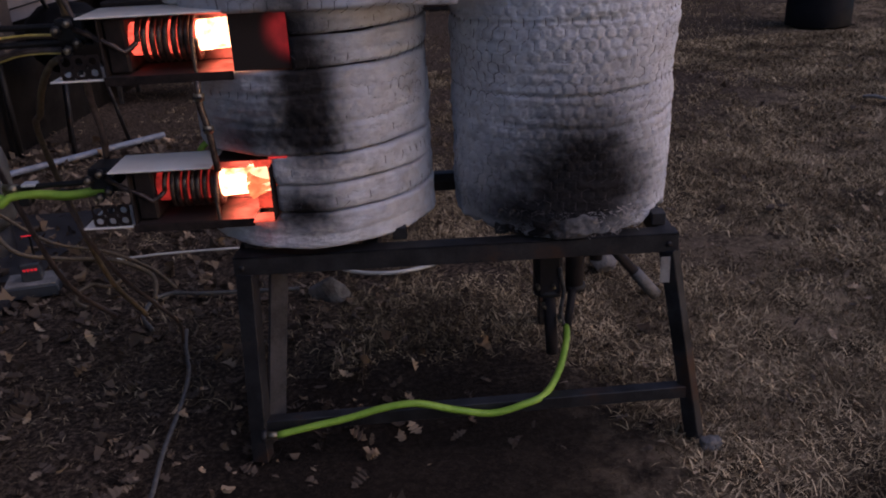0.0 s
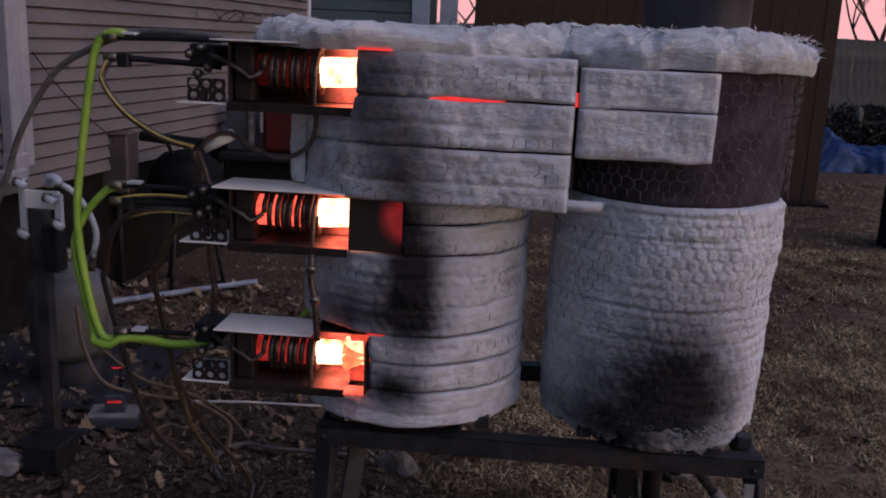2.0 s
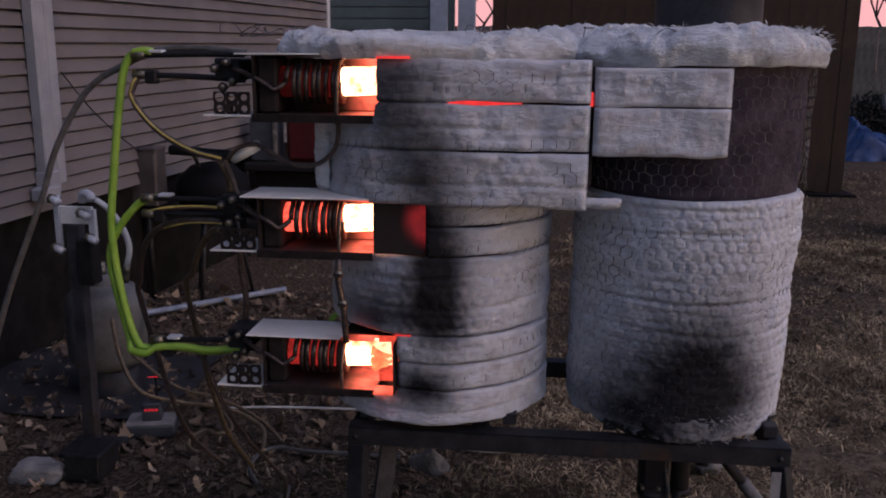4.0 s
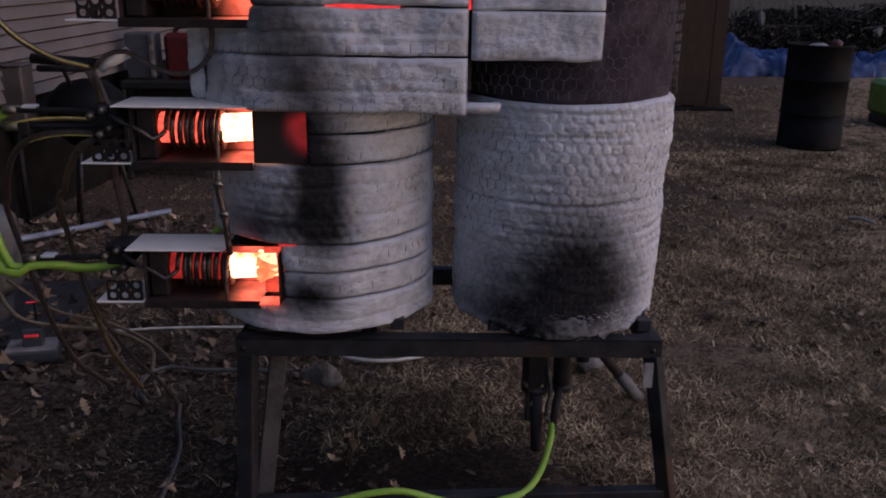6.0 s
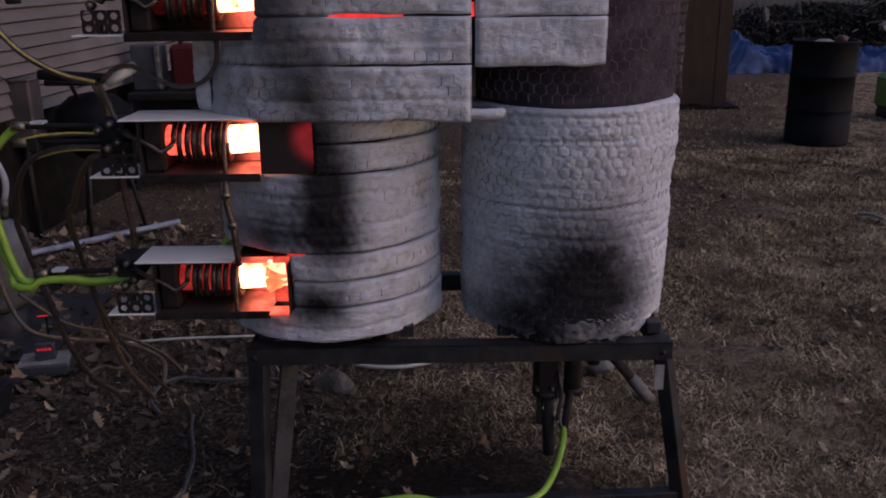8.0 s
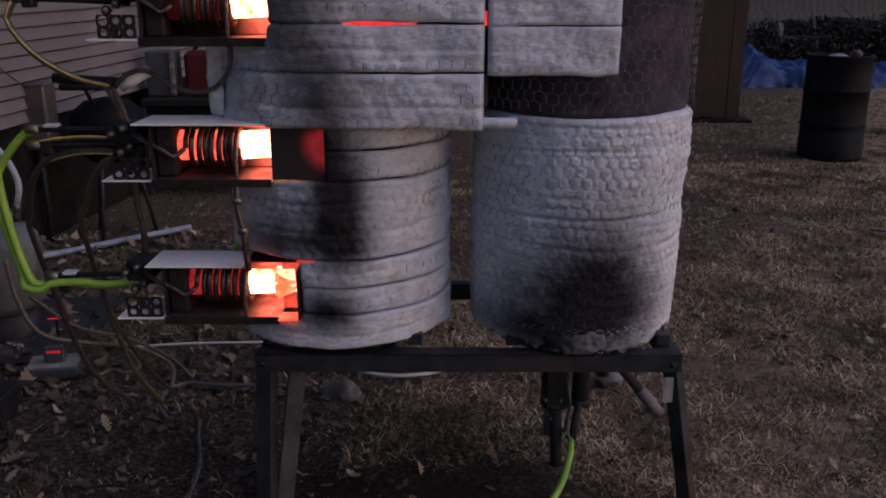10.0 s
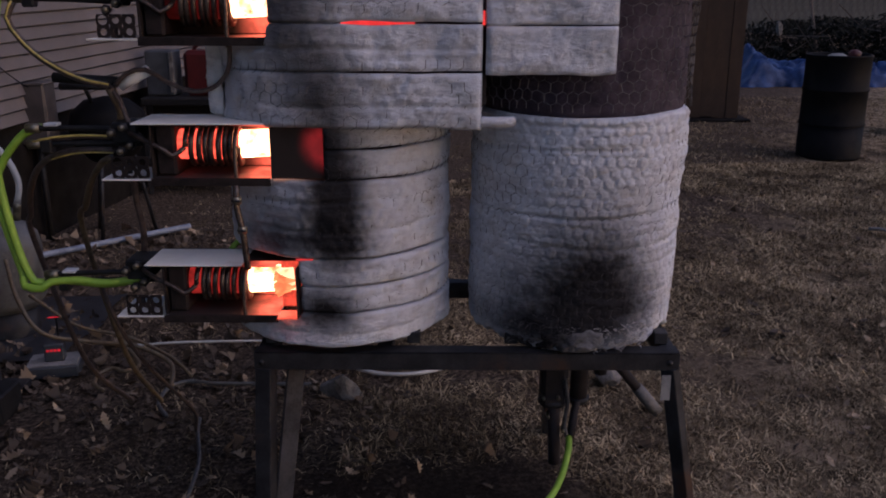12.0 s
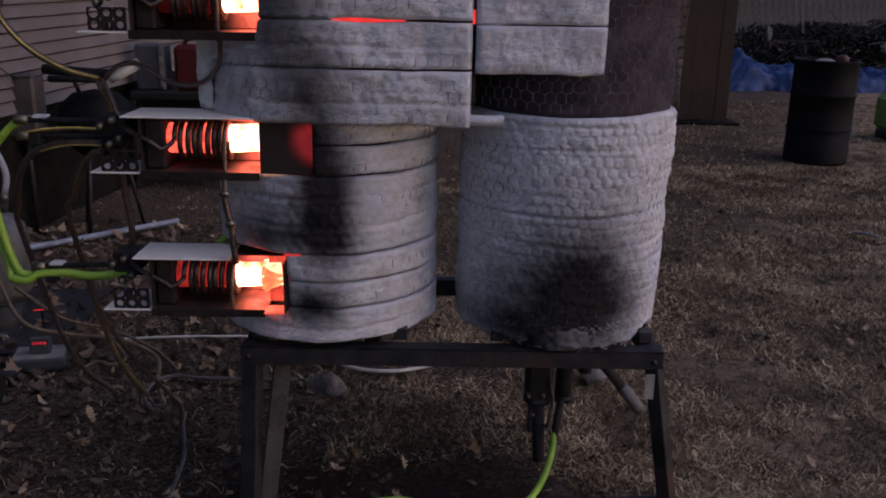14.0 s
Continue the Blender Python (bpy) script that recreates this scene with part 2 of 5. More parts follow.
# no soot; skylight on the top pads is put into this paler tint
M_WOOL = wool("fibre_blanket_clean_skylit", [], (0.93, 0.95, 0.97), relief=0.016)
M_WOOL_G = wool("fibre_blanket_torn", [(0.80, 0.61, 0.3, 0.2, 0.55), (0.74, 0.6, 0.14, 0.10, 0.92)], (0.6, 0.58, 0.58), relief=0.014)


# ---- building helpers ----
def mesh_of(name, verts, faces, material, smooth=False):
    me = bpy.data.meshes.new(name)
    me.from_pydata([tuple(v) for v in verts], [], [tuple(f) for f in faces])
    me.materials.append(material)
    if smooth:
        me.polygons.foreach_set("use_smooth", [True] * len(me.polygons))
    me.update()
    return me


def thing(name, label, category, group="", kind=""):
    return tagged(new(name), label, category, group, kind)


def part(name, shape, material, parent=None, label=""):
    """Links a bmesh or a mesh as one object under a thing or a part."""
    if isinstance(shape, bmesh.types.BMesh):
        me = bpy.data.meshes.new(name)
        shape.to_mesh(me)
        shape.free()
        me.materials.append(material)
    else:
        me = shape
    ob = new(name, me)
    ob.parent = parent
    return tagged(ob, label)


def box(x0, x1, y0, y1, z0, z1, bevel=0.003, m=None, bm=None):
    bm = bm or bmesh.new()
    got = bmesh.ops.create_cube(bm, size=1.0)
    vs = got["verts"]
    for v in vs:
        v.co = Vector(((x0 + x1) / 2 + v.co.x * (x1 - x0), (y0 + y1) / 2 + v.co.y * (y1 - y0), (z0 + z1) / 2 + v.co.z * (z1 - z0)))
    if bevel:
        edges = list({e for v in vs for e in v.link_edges})
        out = bmesh.ops.bevel(bm, geom=edges, offset=bevel, segments=1, affect="EDGES")
        vs = list({v for f in out["faces"] for v in f.verts} | {v for v in vs if v.is_valid})
    if m is not None:
        bmesh.ops.transform(bm, matrix=m, verts=[v for v in vs if v.is_valid])
    return bm


def beam(a, b, w, h, bevel=0.002):
    """A square bar from a to b."""
    a, b = Vector(a), Vector(b)
    turn = (b - a).to_track_quat("Z", "Y").to_matrix().to_4x4()
    return box(-w / 2, w / 2, -h / 2, h / 2, 0, (b - a).length, bevel, Matrix.Translation(a) @ turn)


def spline(points, step=0.02):
    """A smooth line through the points."""
    p = [Vector(q) for q in points]
    p = [2 * p[0] - p[1]] + p + [2 * p[-1] - p[-2]]
    out = []
    for a, b, c, d in zip(p, p[1:], p[2:], p[3:]):
        k = max(2, int((c - b).length / step))
        for i in range(k):
            t = i / k
            out.append(0.5 * (2 * b + (c - a) * t + (2 * a - 5 * b + 4 * c - d) * t * t + (3 * b - a - 3 * c + d) * t ** 3))
    return out + [p[-2]]


def tube(name, points, r, material, sides=8, smooth_path=True, step=0.02, taper=None):
    pts = spline(points, step) if smooth_path else [Vector(q) for q in points]
    verts, faces = [], []
    side = None
    for i, q in enumerate(pts):
        ahead = (pts[min(i + 1, len(pts) - 1)] - pts[max(i - 1, 0)]).normalized()
        if side is None:
            side = ahead.orthogonal().normalized()
        side = (side - ahead * side.dot(ahead)).normalized()
        up = ahead.cross(side)
        rr = r if taper is None else r + (taper - r) * i / (len(pts) - 1)
        for k in range(sides):
            a = 2 * math.pi * k / sides
            verts.append(q + (side * math.cos(a) + up * math.sin(a)) * rr)
    for i in range(len(pts) - 1):
        for k in range(sides):
            k2 = (k + 1) % sides
            faces.append((i * sides + k, i * sides + k2, (i + 1) * sides + k2, (i + 1) * sides + k))
    faces.append(tuple(range(sides))[::-1])
    faces.append(tuple((len(pts) - 1) * sides + k for k in range(sides)))
    return mesh_of(name, verts, faces, material, True)


def lathe(name, profile, material, sides=48, at=(0, 0, 0)):
    """Turns (radius, height) pairs round the z axis."""
    verts, faces = [], []
    for r, z in profile:
        for k in range(sides):
            a = 2 * math.pi * k / sides
            verts.append((at[0] + r * math.cos(a), at[1] + r * math.sin(a), at[2] + z))
    for i in range(len(profile) - 1):
        for k in range(sides):
            k2 = (k + 1) % sides
            faces.append((i * sides + k, i * sides + k2, (i + 1) * sides + k2, (i + 1) * sides + k))
    return mesh_of(name, verts, faces, material, True)


def rod(a, b, r, material, name="rod", sides=12):
    return tube(name, [a, b], r, material, sides, False)


def shared(name, me, parent, m, label=""):
    ob = new(name, me)
    ob.parent = parent
    ob.matrix_basis = m
    return tagged(ob, label)


HEX = 0.030


def hex_dent(u, v, size=HEX):
    """0 at the wires of a hexagonal mesh, 1 over the flat middle of a cell."""
    su, sv = size, size * 0.87
    best = second = 9.0
    row = round(v / sv)
    for j in (row - 1, row, row + 1):
        off = 0.5 * su if j % 2 else 0.0
        col = round((u - off) / su)
        for i in (col - 1, col, col + 1):
            d = math.hypot(u - off - i * su, v - j * sv)
            if d < best:
                best, second = d, best
            elif d < second:
                second = d
    return min(1.0, (second - best) / size * 3.3) ** 0.6


def net_slip(q):
    """How far the netting is pulled out of true at a point."""
    return 0.011 * noise.noise(q * 8), 0.010 * noise.noise(q * 8 + Vector((7, 3, 1)))


def relief(q, s, z, lump, dent, creases=(), fray=0.0):
    """Height of a blanket's surface: folds, fibres, cells pressed out through the netting, creases."""
    d = lump * (noise.noise(q * 9) + 0.6 * noise.noise(q * 22)) + 0.0022 * noise.noise(q * 70) + 0.0027 * noise.noise(Vector((q.x * 13, q.y * 13, q.z * 55)))
    if fray:
        d += fray * (noise.noise(q * 33) + 0.8 * noise.noise(q * 75))
    if dent:
        su, sv = net_slip(q)
        tight = min(1.25, max(0.10, 0.62 + 1.3 * noise.noise(q * 4 + Vector((3, 9, 2)))))
        d += dent * (hex_dent(s + su, z + sv) - 0.6) * tight
    for zc, deep in creases:
        zz = zc + 0.016 * noise.noise(Vector((s * 2.5, zc * 9, 3)))
        d -= deep * math.exp(-((z - zz) / 0.0045) ** 2) * max(0.0, 0.6 + noise.noise(Vector((s * 5, zc * 7, 8))))
    return d


def round_path(cx, cy, r, a0=0.0, a1=360.0):
    """Positions and outward normals along an arc, by angle from the front (towards the yard), turning to the right."""
    total = r * radians(a1 - a0)

    def at(s):
        a = radians(a0) + s / r
        nx, ny = math.sin(a), -math.cos(a)
        return cx + r * nx, cy + r * ny, nx, ny
    return at, total


def stadium_path(x0, x1, cy, r):
    """Left half circle, then straight to x1 along the front: a blanket that runs on from the round vessel."""
    arc = math.pi * r
    total = arc + (x1 - x0)

    def at(s):
        if s < arc:
            a = -math.pi + s / r
            nx, ny = math.sin(a), -math.cos(a)
            return x0 + r * nx, cy + r * ny, nx, ny
        return x0 + (s - arc), cy - r, 0.0, -1.0
    return at, total


def blanket(name, path, z0, z1, material, parent, thick=0.035, lump=0.006, dent=0.005, seed=0.0, step=0.0055, low=None, high=None, round_edge=0.012, close=False, label="", creases=(), fray=0.0, lean=None):
    """A fibre blanket wrapped along a path, pressed in by the mesh, with thick rounded edges. low and high shift its edges along the path."""
    at, total = path
    nu, nv = max(4, int(total / step)), max(3, int((z1 - z0) / step))
    verts, faces = [], []
    rows = nv + 3
    for i in range(nu + 1):
        s = total * i / nu
        x, y, nx, ny = at(s)
        lo = z0 + (low(s) if low else 0.0)
        hi = z1 + (high(s) if high else 0.0)
        column = [(lo + round_edge * 0.4, -thick)]
        for j in range(nv + 1):
            z = lo + (hi - lo) * j / nv
            edge = min(z - lo, hi - z)
            inset = round_edge * (1 - min(1.0, edge / round_edge)) ** 2
            q = Vector((x, y, z + seed))
            column.append((z, relief(q, s, z, lump, dent, creases, fray) - inset))
        column.append((hi - round_edge * 0.4, -thick))
        end = min(s, total - s) if not close else 1.0
        pull = 0.010 * (1 - min(1.0, end / 0.012)) ** 2
        for z, d in column:
            d -= pull if d > -thick else 0.0
            p = (x + nx * d, y + ny * d, z)
            verts.append(lean(p) if lean else p)
    for i in range(nu):
        for j in range(rows - 1):
            a = i * rows + j
            faces.append((a, a + rows, a + rows + 1, a + 1))
    if not close:
        faces.append(tuple(range(rows))[::-1])
        faces.append(tuple(nu * rows + j for j in range(rows)))
    me = mesh_of(name, verts, faces, material, True)
    return part(name, me, material, parent, label)


def netting(path, z0, z1, parent, lump, dent, seed, creases=(), lean=None, reach=0.34):
    """Hexagonal wire netting drawn tight over a blanket, lying in the creases that it presses."""
    at, total = path
    su, sv, big = HEX, HEX * 0.87, HEX / math.sqrt(3)
    verts, faces = [], []

    def lay(u, v):
        x, y, nx, ny = at(min(max(u, 0.0), total))
        a, b = net_slip(Vector((x, y, v + seed)))
        u2, v2 = min(max(u - a, 0.0), total), v - b
        x, y, nx, ny = at(u2)
        d = relief(Vector((x, y, v2 + seed)), u2, v2, lump, dent, creases) + 0.0003
        p = (x + nx * d, y + ny * d, v2)
        return Vector(lean(p) if lean else p)
    for j in range(int(z0 / sv) + 1, int(z1 / sv)):
        off = 0.5 * su if j % 2 else 0.0
        for i in range(int(total / su)):
            u, v = off + i * su, j * sv
            if at(min(u, total))[1] > reach or u + su > total:
                continue
            ring = [lay(u, v + big), lay(u + su / 2, v + big / 2), lay(u + su / 2, v - big / 2), lay(u, v - big)]
            for p, q, r in zip(ring, ring[1:], (0.0006, 0.0009, 0.0006)):
                ahead = (q - p).normalized()
                side = ahead.orthogonal().normalized() * r
                up = ahead.cross(side)
                k = len(verts)
                for w in (p, q):
                    verts += [w + side, w - side * 0.5 + up * 0.87, w - side * 0.5 - up * 0.87]
                faces += [(k + e, k + (e + 1) % 3, k + 3 + (e + 1) % 3, k + 3 + e) for e in range(3)]
    part("wire_netting", mesh_of("wire_netting", verts, faces, M_NETWIRE), M_NETWIRE, parent, "thin hexagonal wire netting over the blanket")


# ---- ground ----
def ground_height(x, y):
    q = Vector((x, y, 0))
    fade = max(0.0, 1 - math.hypot(x - 0.5, y - 1) / 14)
    return fade * (0.02 * noise.noise(q * 0.9) + 0.010 * noise.noise(q * 3.1)) - 0.012 * fade


def ground_sheet():
    m, n, l, p = nodes_of("dead_lawn_soil")
    at = n.new("ShaderNodeTexCoord").outputs["Object"]
    a, b, c = grain(n, l, 0.9, 5), grain(n, l, 6.0, 6, 0.7), grain(n, l, 55.0, 5, 0.75)
    col = mix(n, l, (0.050, 0.035, 0.022), (0.52, 0.375, 0.25), ramp(n, l, b, 0.37, 0.63))
    col = mix(n, l, col, (0.46, 0.36, 0.23), ramp(n, l, c, 0.46, 0.70))
    col = mix(n, l, col, (0.045, 0.033, 0.026), ramp(n, l, a, 0.5, 0.75))
    sep = n.new("ShaderNodeSeparateXYZ")
    l.new(at, sep.inputs[0])
    side = calc(n, l, "ADD", calc(n, l, "MULTIPLY_ADD", a, 2.2, -1.1), calc(n, l, "MULTIPLY_ADD", sep.outputs[1], -0.45, sep.outputs[0]))
    soil = mix(n, l, (0.050, 0.036, 0.028), (0.29, 0.21, 0.15), ramp(n, l, c, 0.40, 0.72))
    col = mix(n, l, soil, col, ramp(n, l, side, 0.35, 1.7))
    # dark round the stand's feet: dark earth and the vessels' shade, put into colour
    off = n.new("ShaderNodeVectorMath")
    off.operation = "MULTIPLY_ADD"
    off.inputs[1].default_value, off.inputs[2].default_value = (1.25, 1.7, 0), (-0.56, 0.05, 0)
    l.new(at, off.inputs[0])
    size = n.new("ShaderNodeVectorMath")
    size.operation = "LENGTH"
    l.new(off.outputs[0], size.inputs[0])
    under_stand_dark = ramp(n, l, calc(n, l, "ADD", size.outputs["Value"], calc(n, l, "MULTIPLY_ADD", b, 1.0, -0.5)), 1.30, 0.45)
    col = mix(n, l, col, (0.028, 0.021, 0.017), calc(n, l, "MULTIPLY", under_stand_dark, 0.85))
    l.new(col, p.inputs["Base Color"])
    p.inputs["Roughness"].default_value = 0.97
    p.inputs["Specular IOR Level"].default_value = 0.1
    bp = add(n, "ShaderNodeBump", Strength=1.0, Distance=0.03)
    l.new(calc(n, l, "ADD", b, c), bp.inputs["Height"])
    l.new(bp.outputs[0], p.inputs["Normal"])
    xs = np.unique(np.concatenate([np.linspace(-5, 9, 141), np.geomspace(9, 400, 16), -np.geomspace(5, 400, 16)]))
    ys = np.unique(np.concatenate([np.linspace(-3, 11, 141), np.geomspace(11, 400, 16), -np.geomspace(3, 400, 16)]))
    verts = [(x, y, ground_height(x, y)) for y in ys for x in xs]
    w = len(xs)
    faces = [(j * w + i, j * w + i + 1, (j + 1) * w + i + 1, (j + 1) * w + i) for j in range(len(ys) - 1) for i in range(w - 1)]
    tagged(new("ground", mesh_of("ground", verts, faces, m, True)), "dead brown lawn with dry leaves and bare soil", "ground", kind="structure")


ground_sheet()


# ---- house, shed, fence: the large structure ----
def house():
    """Side wall with lapped siding, seen obliquely, on a dark foundation, with a white downspout."""
    a, b = Vector((-2.10, 1.4, 0)), Vector((-1.64, 6.6, 0))
    along = (b - a).normalized()
    out = Vector((along.y, -along.x, 0))
    start = a - along * 5.0
    length = (b - start).length
    # the yard falls a little against the level house
    turn = Matrix.Translation(start - Vector((0, 0, 0.17))) @ Matrix(((along.x, out.x, 0, 0), (along.y, out.y, 0, 0), (0.029, 0, 1, 0), (0, 0, 0, 1)))
    h = thing("house", "beige vinyl-sided house wall on a dark foundation", "house", kind="structure")
    part("foundation", box(0, length, -0.25, -0.03, -0.3, 0.80, 0, turn), M_FOUND, h)
    part("wall", box(0, length, -0.22, -0.034, 0.80, 4.2, 0, turn), M_SIDING, h)
    step = 0.0762
    verts = [(0, 0.026, 0.011), (0, -0.030, 0.013), (0, 0.010, step), (0, -0.030, step)]
    verts = [(x, y, z) for x in (0, length) for _, y, z in verts]
    faces = [(0, 4, 6, 2), (0, 1, 5, 4), (1, 3, 7, 5), (2, 6, 7, 3), (0, 2, 3, 1), (4, 5, 7, 6)]
    me = mesh_of("siding_board", verts, faces, M_SIDING)
    z = 0.806
    while z < 3.9:
        shared("siding_board", me, h, turn @ pose(0, 0, z))
        z += step
    part("corner_trim", box(length - 0.03, length + 0.05, -0.2, 0.03, 0.6, 4.1, 0.004, turn), M_WHITE, h)
    tagged(new("wall_cable", tube("wall_cable", [turn @ Vector(q) for q in ((length - 4.35, 0.045, 1.42), (length - 4.1, 0.05, 1.2), (length - 3.7, 0.045, 0.95), (length - 3.4, 0.05, 0.84))], 0.0035, M_RUBBER)), "thin black cable running down the house siding", "cable")
    spout = thing("downspout", "white painted metal downspout with a flared foot on the house wall", "downspout")
    d = (Vector((-2.06, 2.12, 0)) - start).dot(along)
    part("pipe", box(d - 0.09, d - 0.005, 0.02, 0.085, 0.92, 4.0, 0.008, turn), M_SPOUT, spout)
    part("pipe", box(d + 0.005, d + 0.085, 0.02, 0.075, 0.86, 4.0, 0.008, turn), M_SPOUT, spout)
    bm = box(d - 0.10, d - 0.0, 0.02, 0.10, 0.83, 0.94, 0.006, turn @ Matrix.Shear("XZ", 4, (0.0, 0.0)))
    part("elbow", bm, M_SPOUT, spout)
    part("elbow", box(d - 0.16, d - 0.02, 0.03, 0.11, 0.80, 0.87, 0.01, turn), M_SPOUT, spout)


def shed():
    """Tall brown board shed behind the furnace, on concrete blocks."""
    s = thing("shed", "tall brown board-sided garden shed on concrete blocks", "shed")
    x0, x1, y0, y1 = -0.10, 3.91, 8.25, 11.0
    part("wall", box(x0 + 0.02, x1 - 0.02, y0 + 0.03, y1, 0.09, 3.2, 0), M_BOARD, s)
    part("roof", box(x0 - 0.2, x1 + 0.2, y0 - 0.2, y1 + 0.2, 3.2, 3.3, 0.01), M_FENCE, s)
    w = 0.148
    me = mesh_of("board", *box_data(0, w - 0.0015, 0, 0.022, 0.035, 3.18), M_BOARD)
    for i in range(27):
        shared("board", me, s, pose(x0 + i * 0.1485, y0 + random.uniform(-0.004, 0.004), random.uniform(-0.02, 0.01)))
    for i in range(18):
        shared("board", me, s, pose(x1 + 0.004, y0 + 0.01 + i * 0.1485, random.uniform(-0.02, 0.01), 0, 0, 90))
    for x in (0.0, 1.2, 2.4, 3.5):
        part("block", box(x, x + 0.4, y0 + 0.05, y0 + 0.25, -0.02, 0.10, 0.01), M_FOUND, s)
    part("slab", box(x0 - 0.1, x1 + 0.12, y0 - 0.15, y1, -0.05, 0.025, 0.01), M_FOUND, s)


def box_data(x0, x1, y0, y1, z0, z1):
    v = [(x, y, z) for x in (x0, x1) for y in (y0, y1) for z in (z0, z1)]
    return v, [(0, 1, 3, 2), (4, 6, 7, 5), (0, 4, 5, 1), (2, 3, 7, 6), (0, 2, 6, 4), (1, 5, 7, 3)]


def far_fence():
    """Weathered board fence that closes the far end of the yard, and the last glow of dusk beyond it."""
    f = thing("board_fence", "weathered grey board fence along the far end of the yard", "fence")
    me = mesh_of("board", *box_data(0, 0.232, 0, 0.025, -0.05, 2.62), M_FENCE)
    rng = random.Random(31)
    for i in range(150):
        shared("board", me, f, pose(-4 + i * 0.24, 30 + rng.uniform(-0.01, 0.01), rng.uniform(-0.02, 0.02)))
    for z in (0.5, 2.1):
        part("fence_rail", box(-4, 32, 30.03, 30.12, z, z + 0.09, 0), M_FENCE, f)
    glow = bpy.data.materials.new("dusk_glow")
    glow.use_nodes = True
    p = glow.node_tree.nodes["Principled BSDF"]
    p.inputs["Base Color"].default_value = (0, 0, 0, 1)
    p.inputs["Emission Color"].default_value = (1.0, 0.50, 0.41, 1)
    p.inputs["Emission Strength"].default_value = 0.95
    sky_ = mesh_of("backdrop", [(-60, 150, -2), (190, 150, -2), (190, 150, 30), (-60, 150, 30)], [(0, 1, 2, 3)], glow)
    tagged(new("backdrop", sky_), "pink dusk glow low in the distant sky", "sky", kind="structure")


def neighbour():
    """Grey-green wall with white corner boards, between the house and the shed."""
    w = thing("neighbour_house", "grey-green sided house with white corner boards", "house")
    part("wall", box(-7, -0.95, 12.4, 12.6, -0.05, 4.5, 0), M_GREENWALL, w)
    me = mesh_of("siding_board", *box_data(-7, -1.35, 12.372, 12.4, 0.0, 0.16), M_GREENWALL)
    for i in range(24):
        shared("siding_board", me, w, pose(0, 0, 0.15 + i * 0.18))
    part("corner_board", box(-1.33, -1.05, 12.33, 12.45, 0, 4.5, 0.01), M_WHITE, w)
    part("corner_board", box(-0.88, -0.6, 12.33, 12.45, 0, 4.5, 0.01), M_WHITE, w)


house()
shed()
far_fence()
neighbour()

# ---- steel stand ----
RAIL_Z0, RAIL_Z1 = 0.518, 0.568
LEFT, RIGHT, AXIS_Y = 0.21, 0.868, 0.28


def stand():
    s = thing("steel_stand", "black angle-iron stand on splayed legs over the lawn", "stand")
    for y in (0.0, 0.56):
        bm = box(0.0, 1.115, y, y + 0.006, RAIL_Z0, RAIL_Z1, 0.002)
        box(0.0, 1.115, y, y + 0.05, RAIL_Z1 - 0.006, RAIL_Z1, 0.002, bm=bm)
        part("rail", bm, M_STEEL, s)
    for x in (0.003, 1.072):
        part("cross_rail", box(x, x + 0.04, 0.052, 0.558, RAIL_Z0 + 0.002, RAIL_Z1 - 0.002, 0.002), M_STEEL, s)
    for x in (0.32, 0.76):
        part("cross_rail", box(x, x + 0.04, 0.052, 0.558, RAIL_Z0 + 0.002, RAIL_Z1 - 0.003, 0.002), M_STEEL, s)
    # feet under the vessels
    for x in (0.02, 0.085, 0.40, 0.66, 1.06):
        part("support", box(x, x + 0.035, 0.06, 0.10, RAIL_Z1, 0.60, 0.002), M_STEEL, s)
        part("support", box(x, x + 0.035, 0.44, 0.48, RAIL_Z1, 0.60, 0.002), M_STEEL, s)
    legs = (((0.028, 0.012, 0.52), (0.012, -0.05, 0.0), M_STEEL), ((1.094, 0.012, 0.52), (1.170, -0.055, 0.0), M_STEEL),
            ((0.86, 0.57, 0.52), (0.86, 0.64, 0.0), M_STEEL))
    for (a, b, m), w in zip(legs, (0.045, 0.035, 0.045)):
        part("leg", beam(b, a, w, 0.04), m, s)
    part("brace", beam((0.045, -0.01, 0.03), (0.105, 0.03, 0.515), 0.012, 0.05), M_STEEL_WORN, s, "worn grey steel brace")
    part("lower_rail", beam((0.02, -0.035, 0.10), (1.145, -0.035, 0.135), 0.035, 0.035), M_STEEL, s)
    part("paint_scrape", box(1.068, 1.092, -0.0135, -0.0105, 0.44, 0.51, 0), M_CONCRETE, s, "pale scraped patch on the leg")
    for x, z in ((0.02, 0.54), (1.09, 0.54)):
        part("bolt", rod((x, -0.006, z), (x, 0.008, z), 0.007, M_STEEL, "bolt"), M_STEEL, s)


stand()


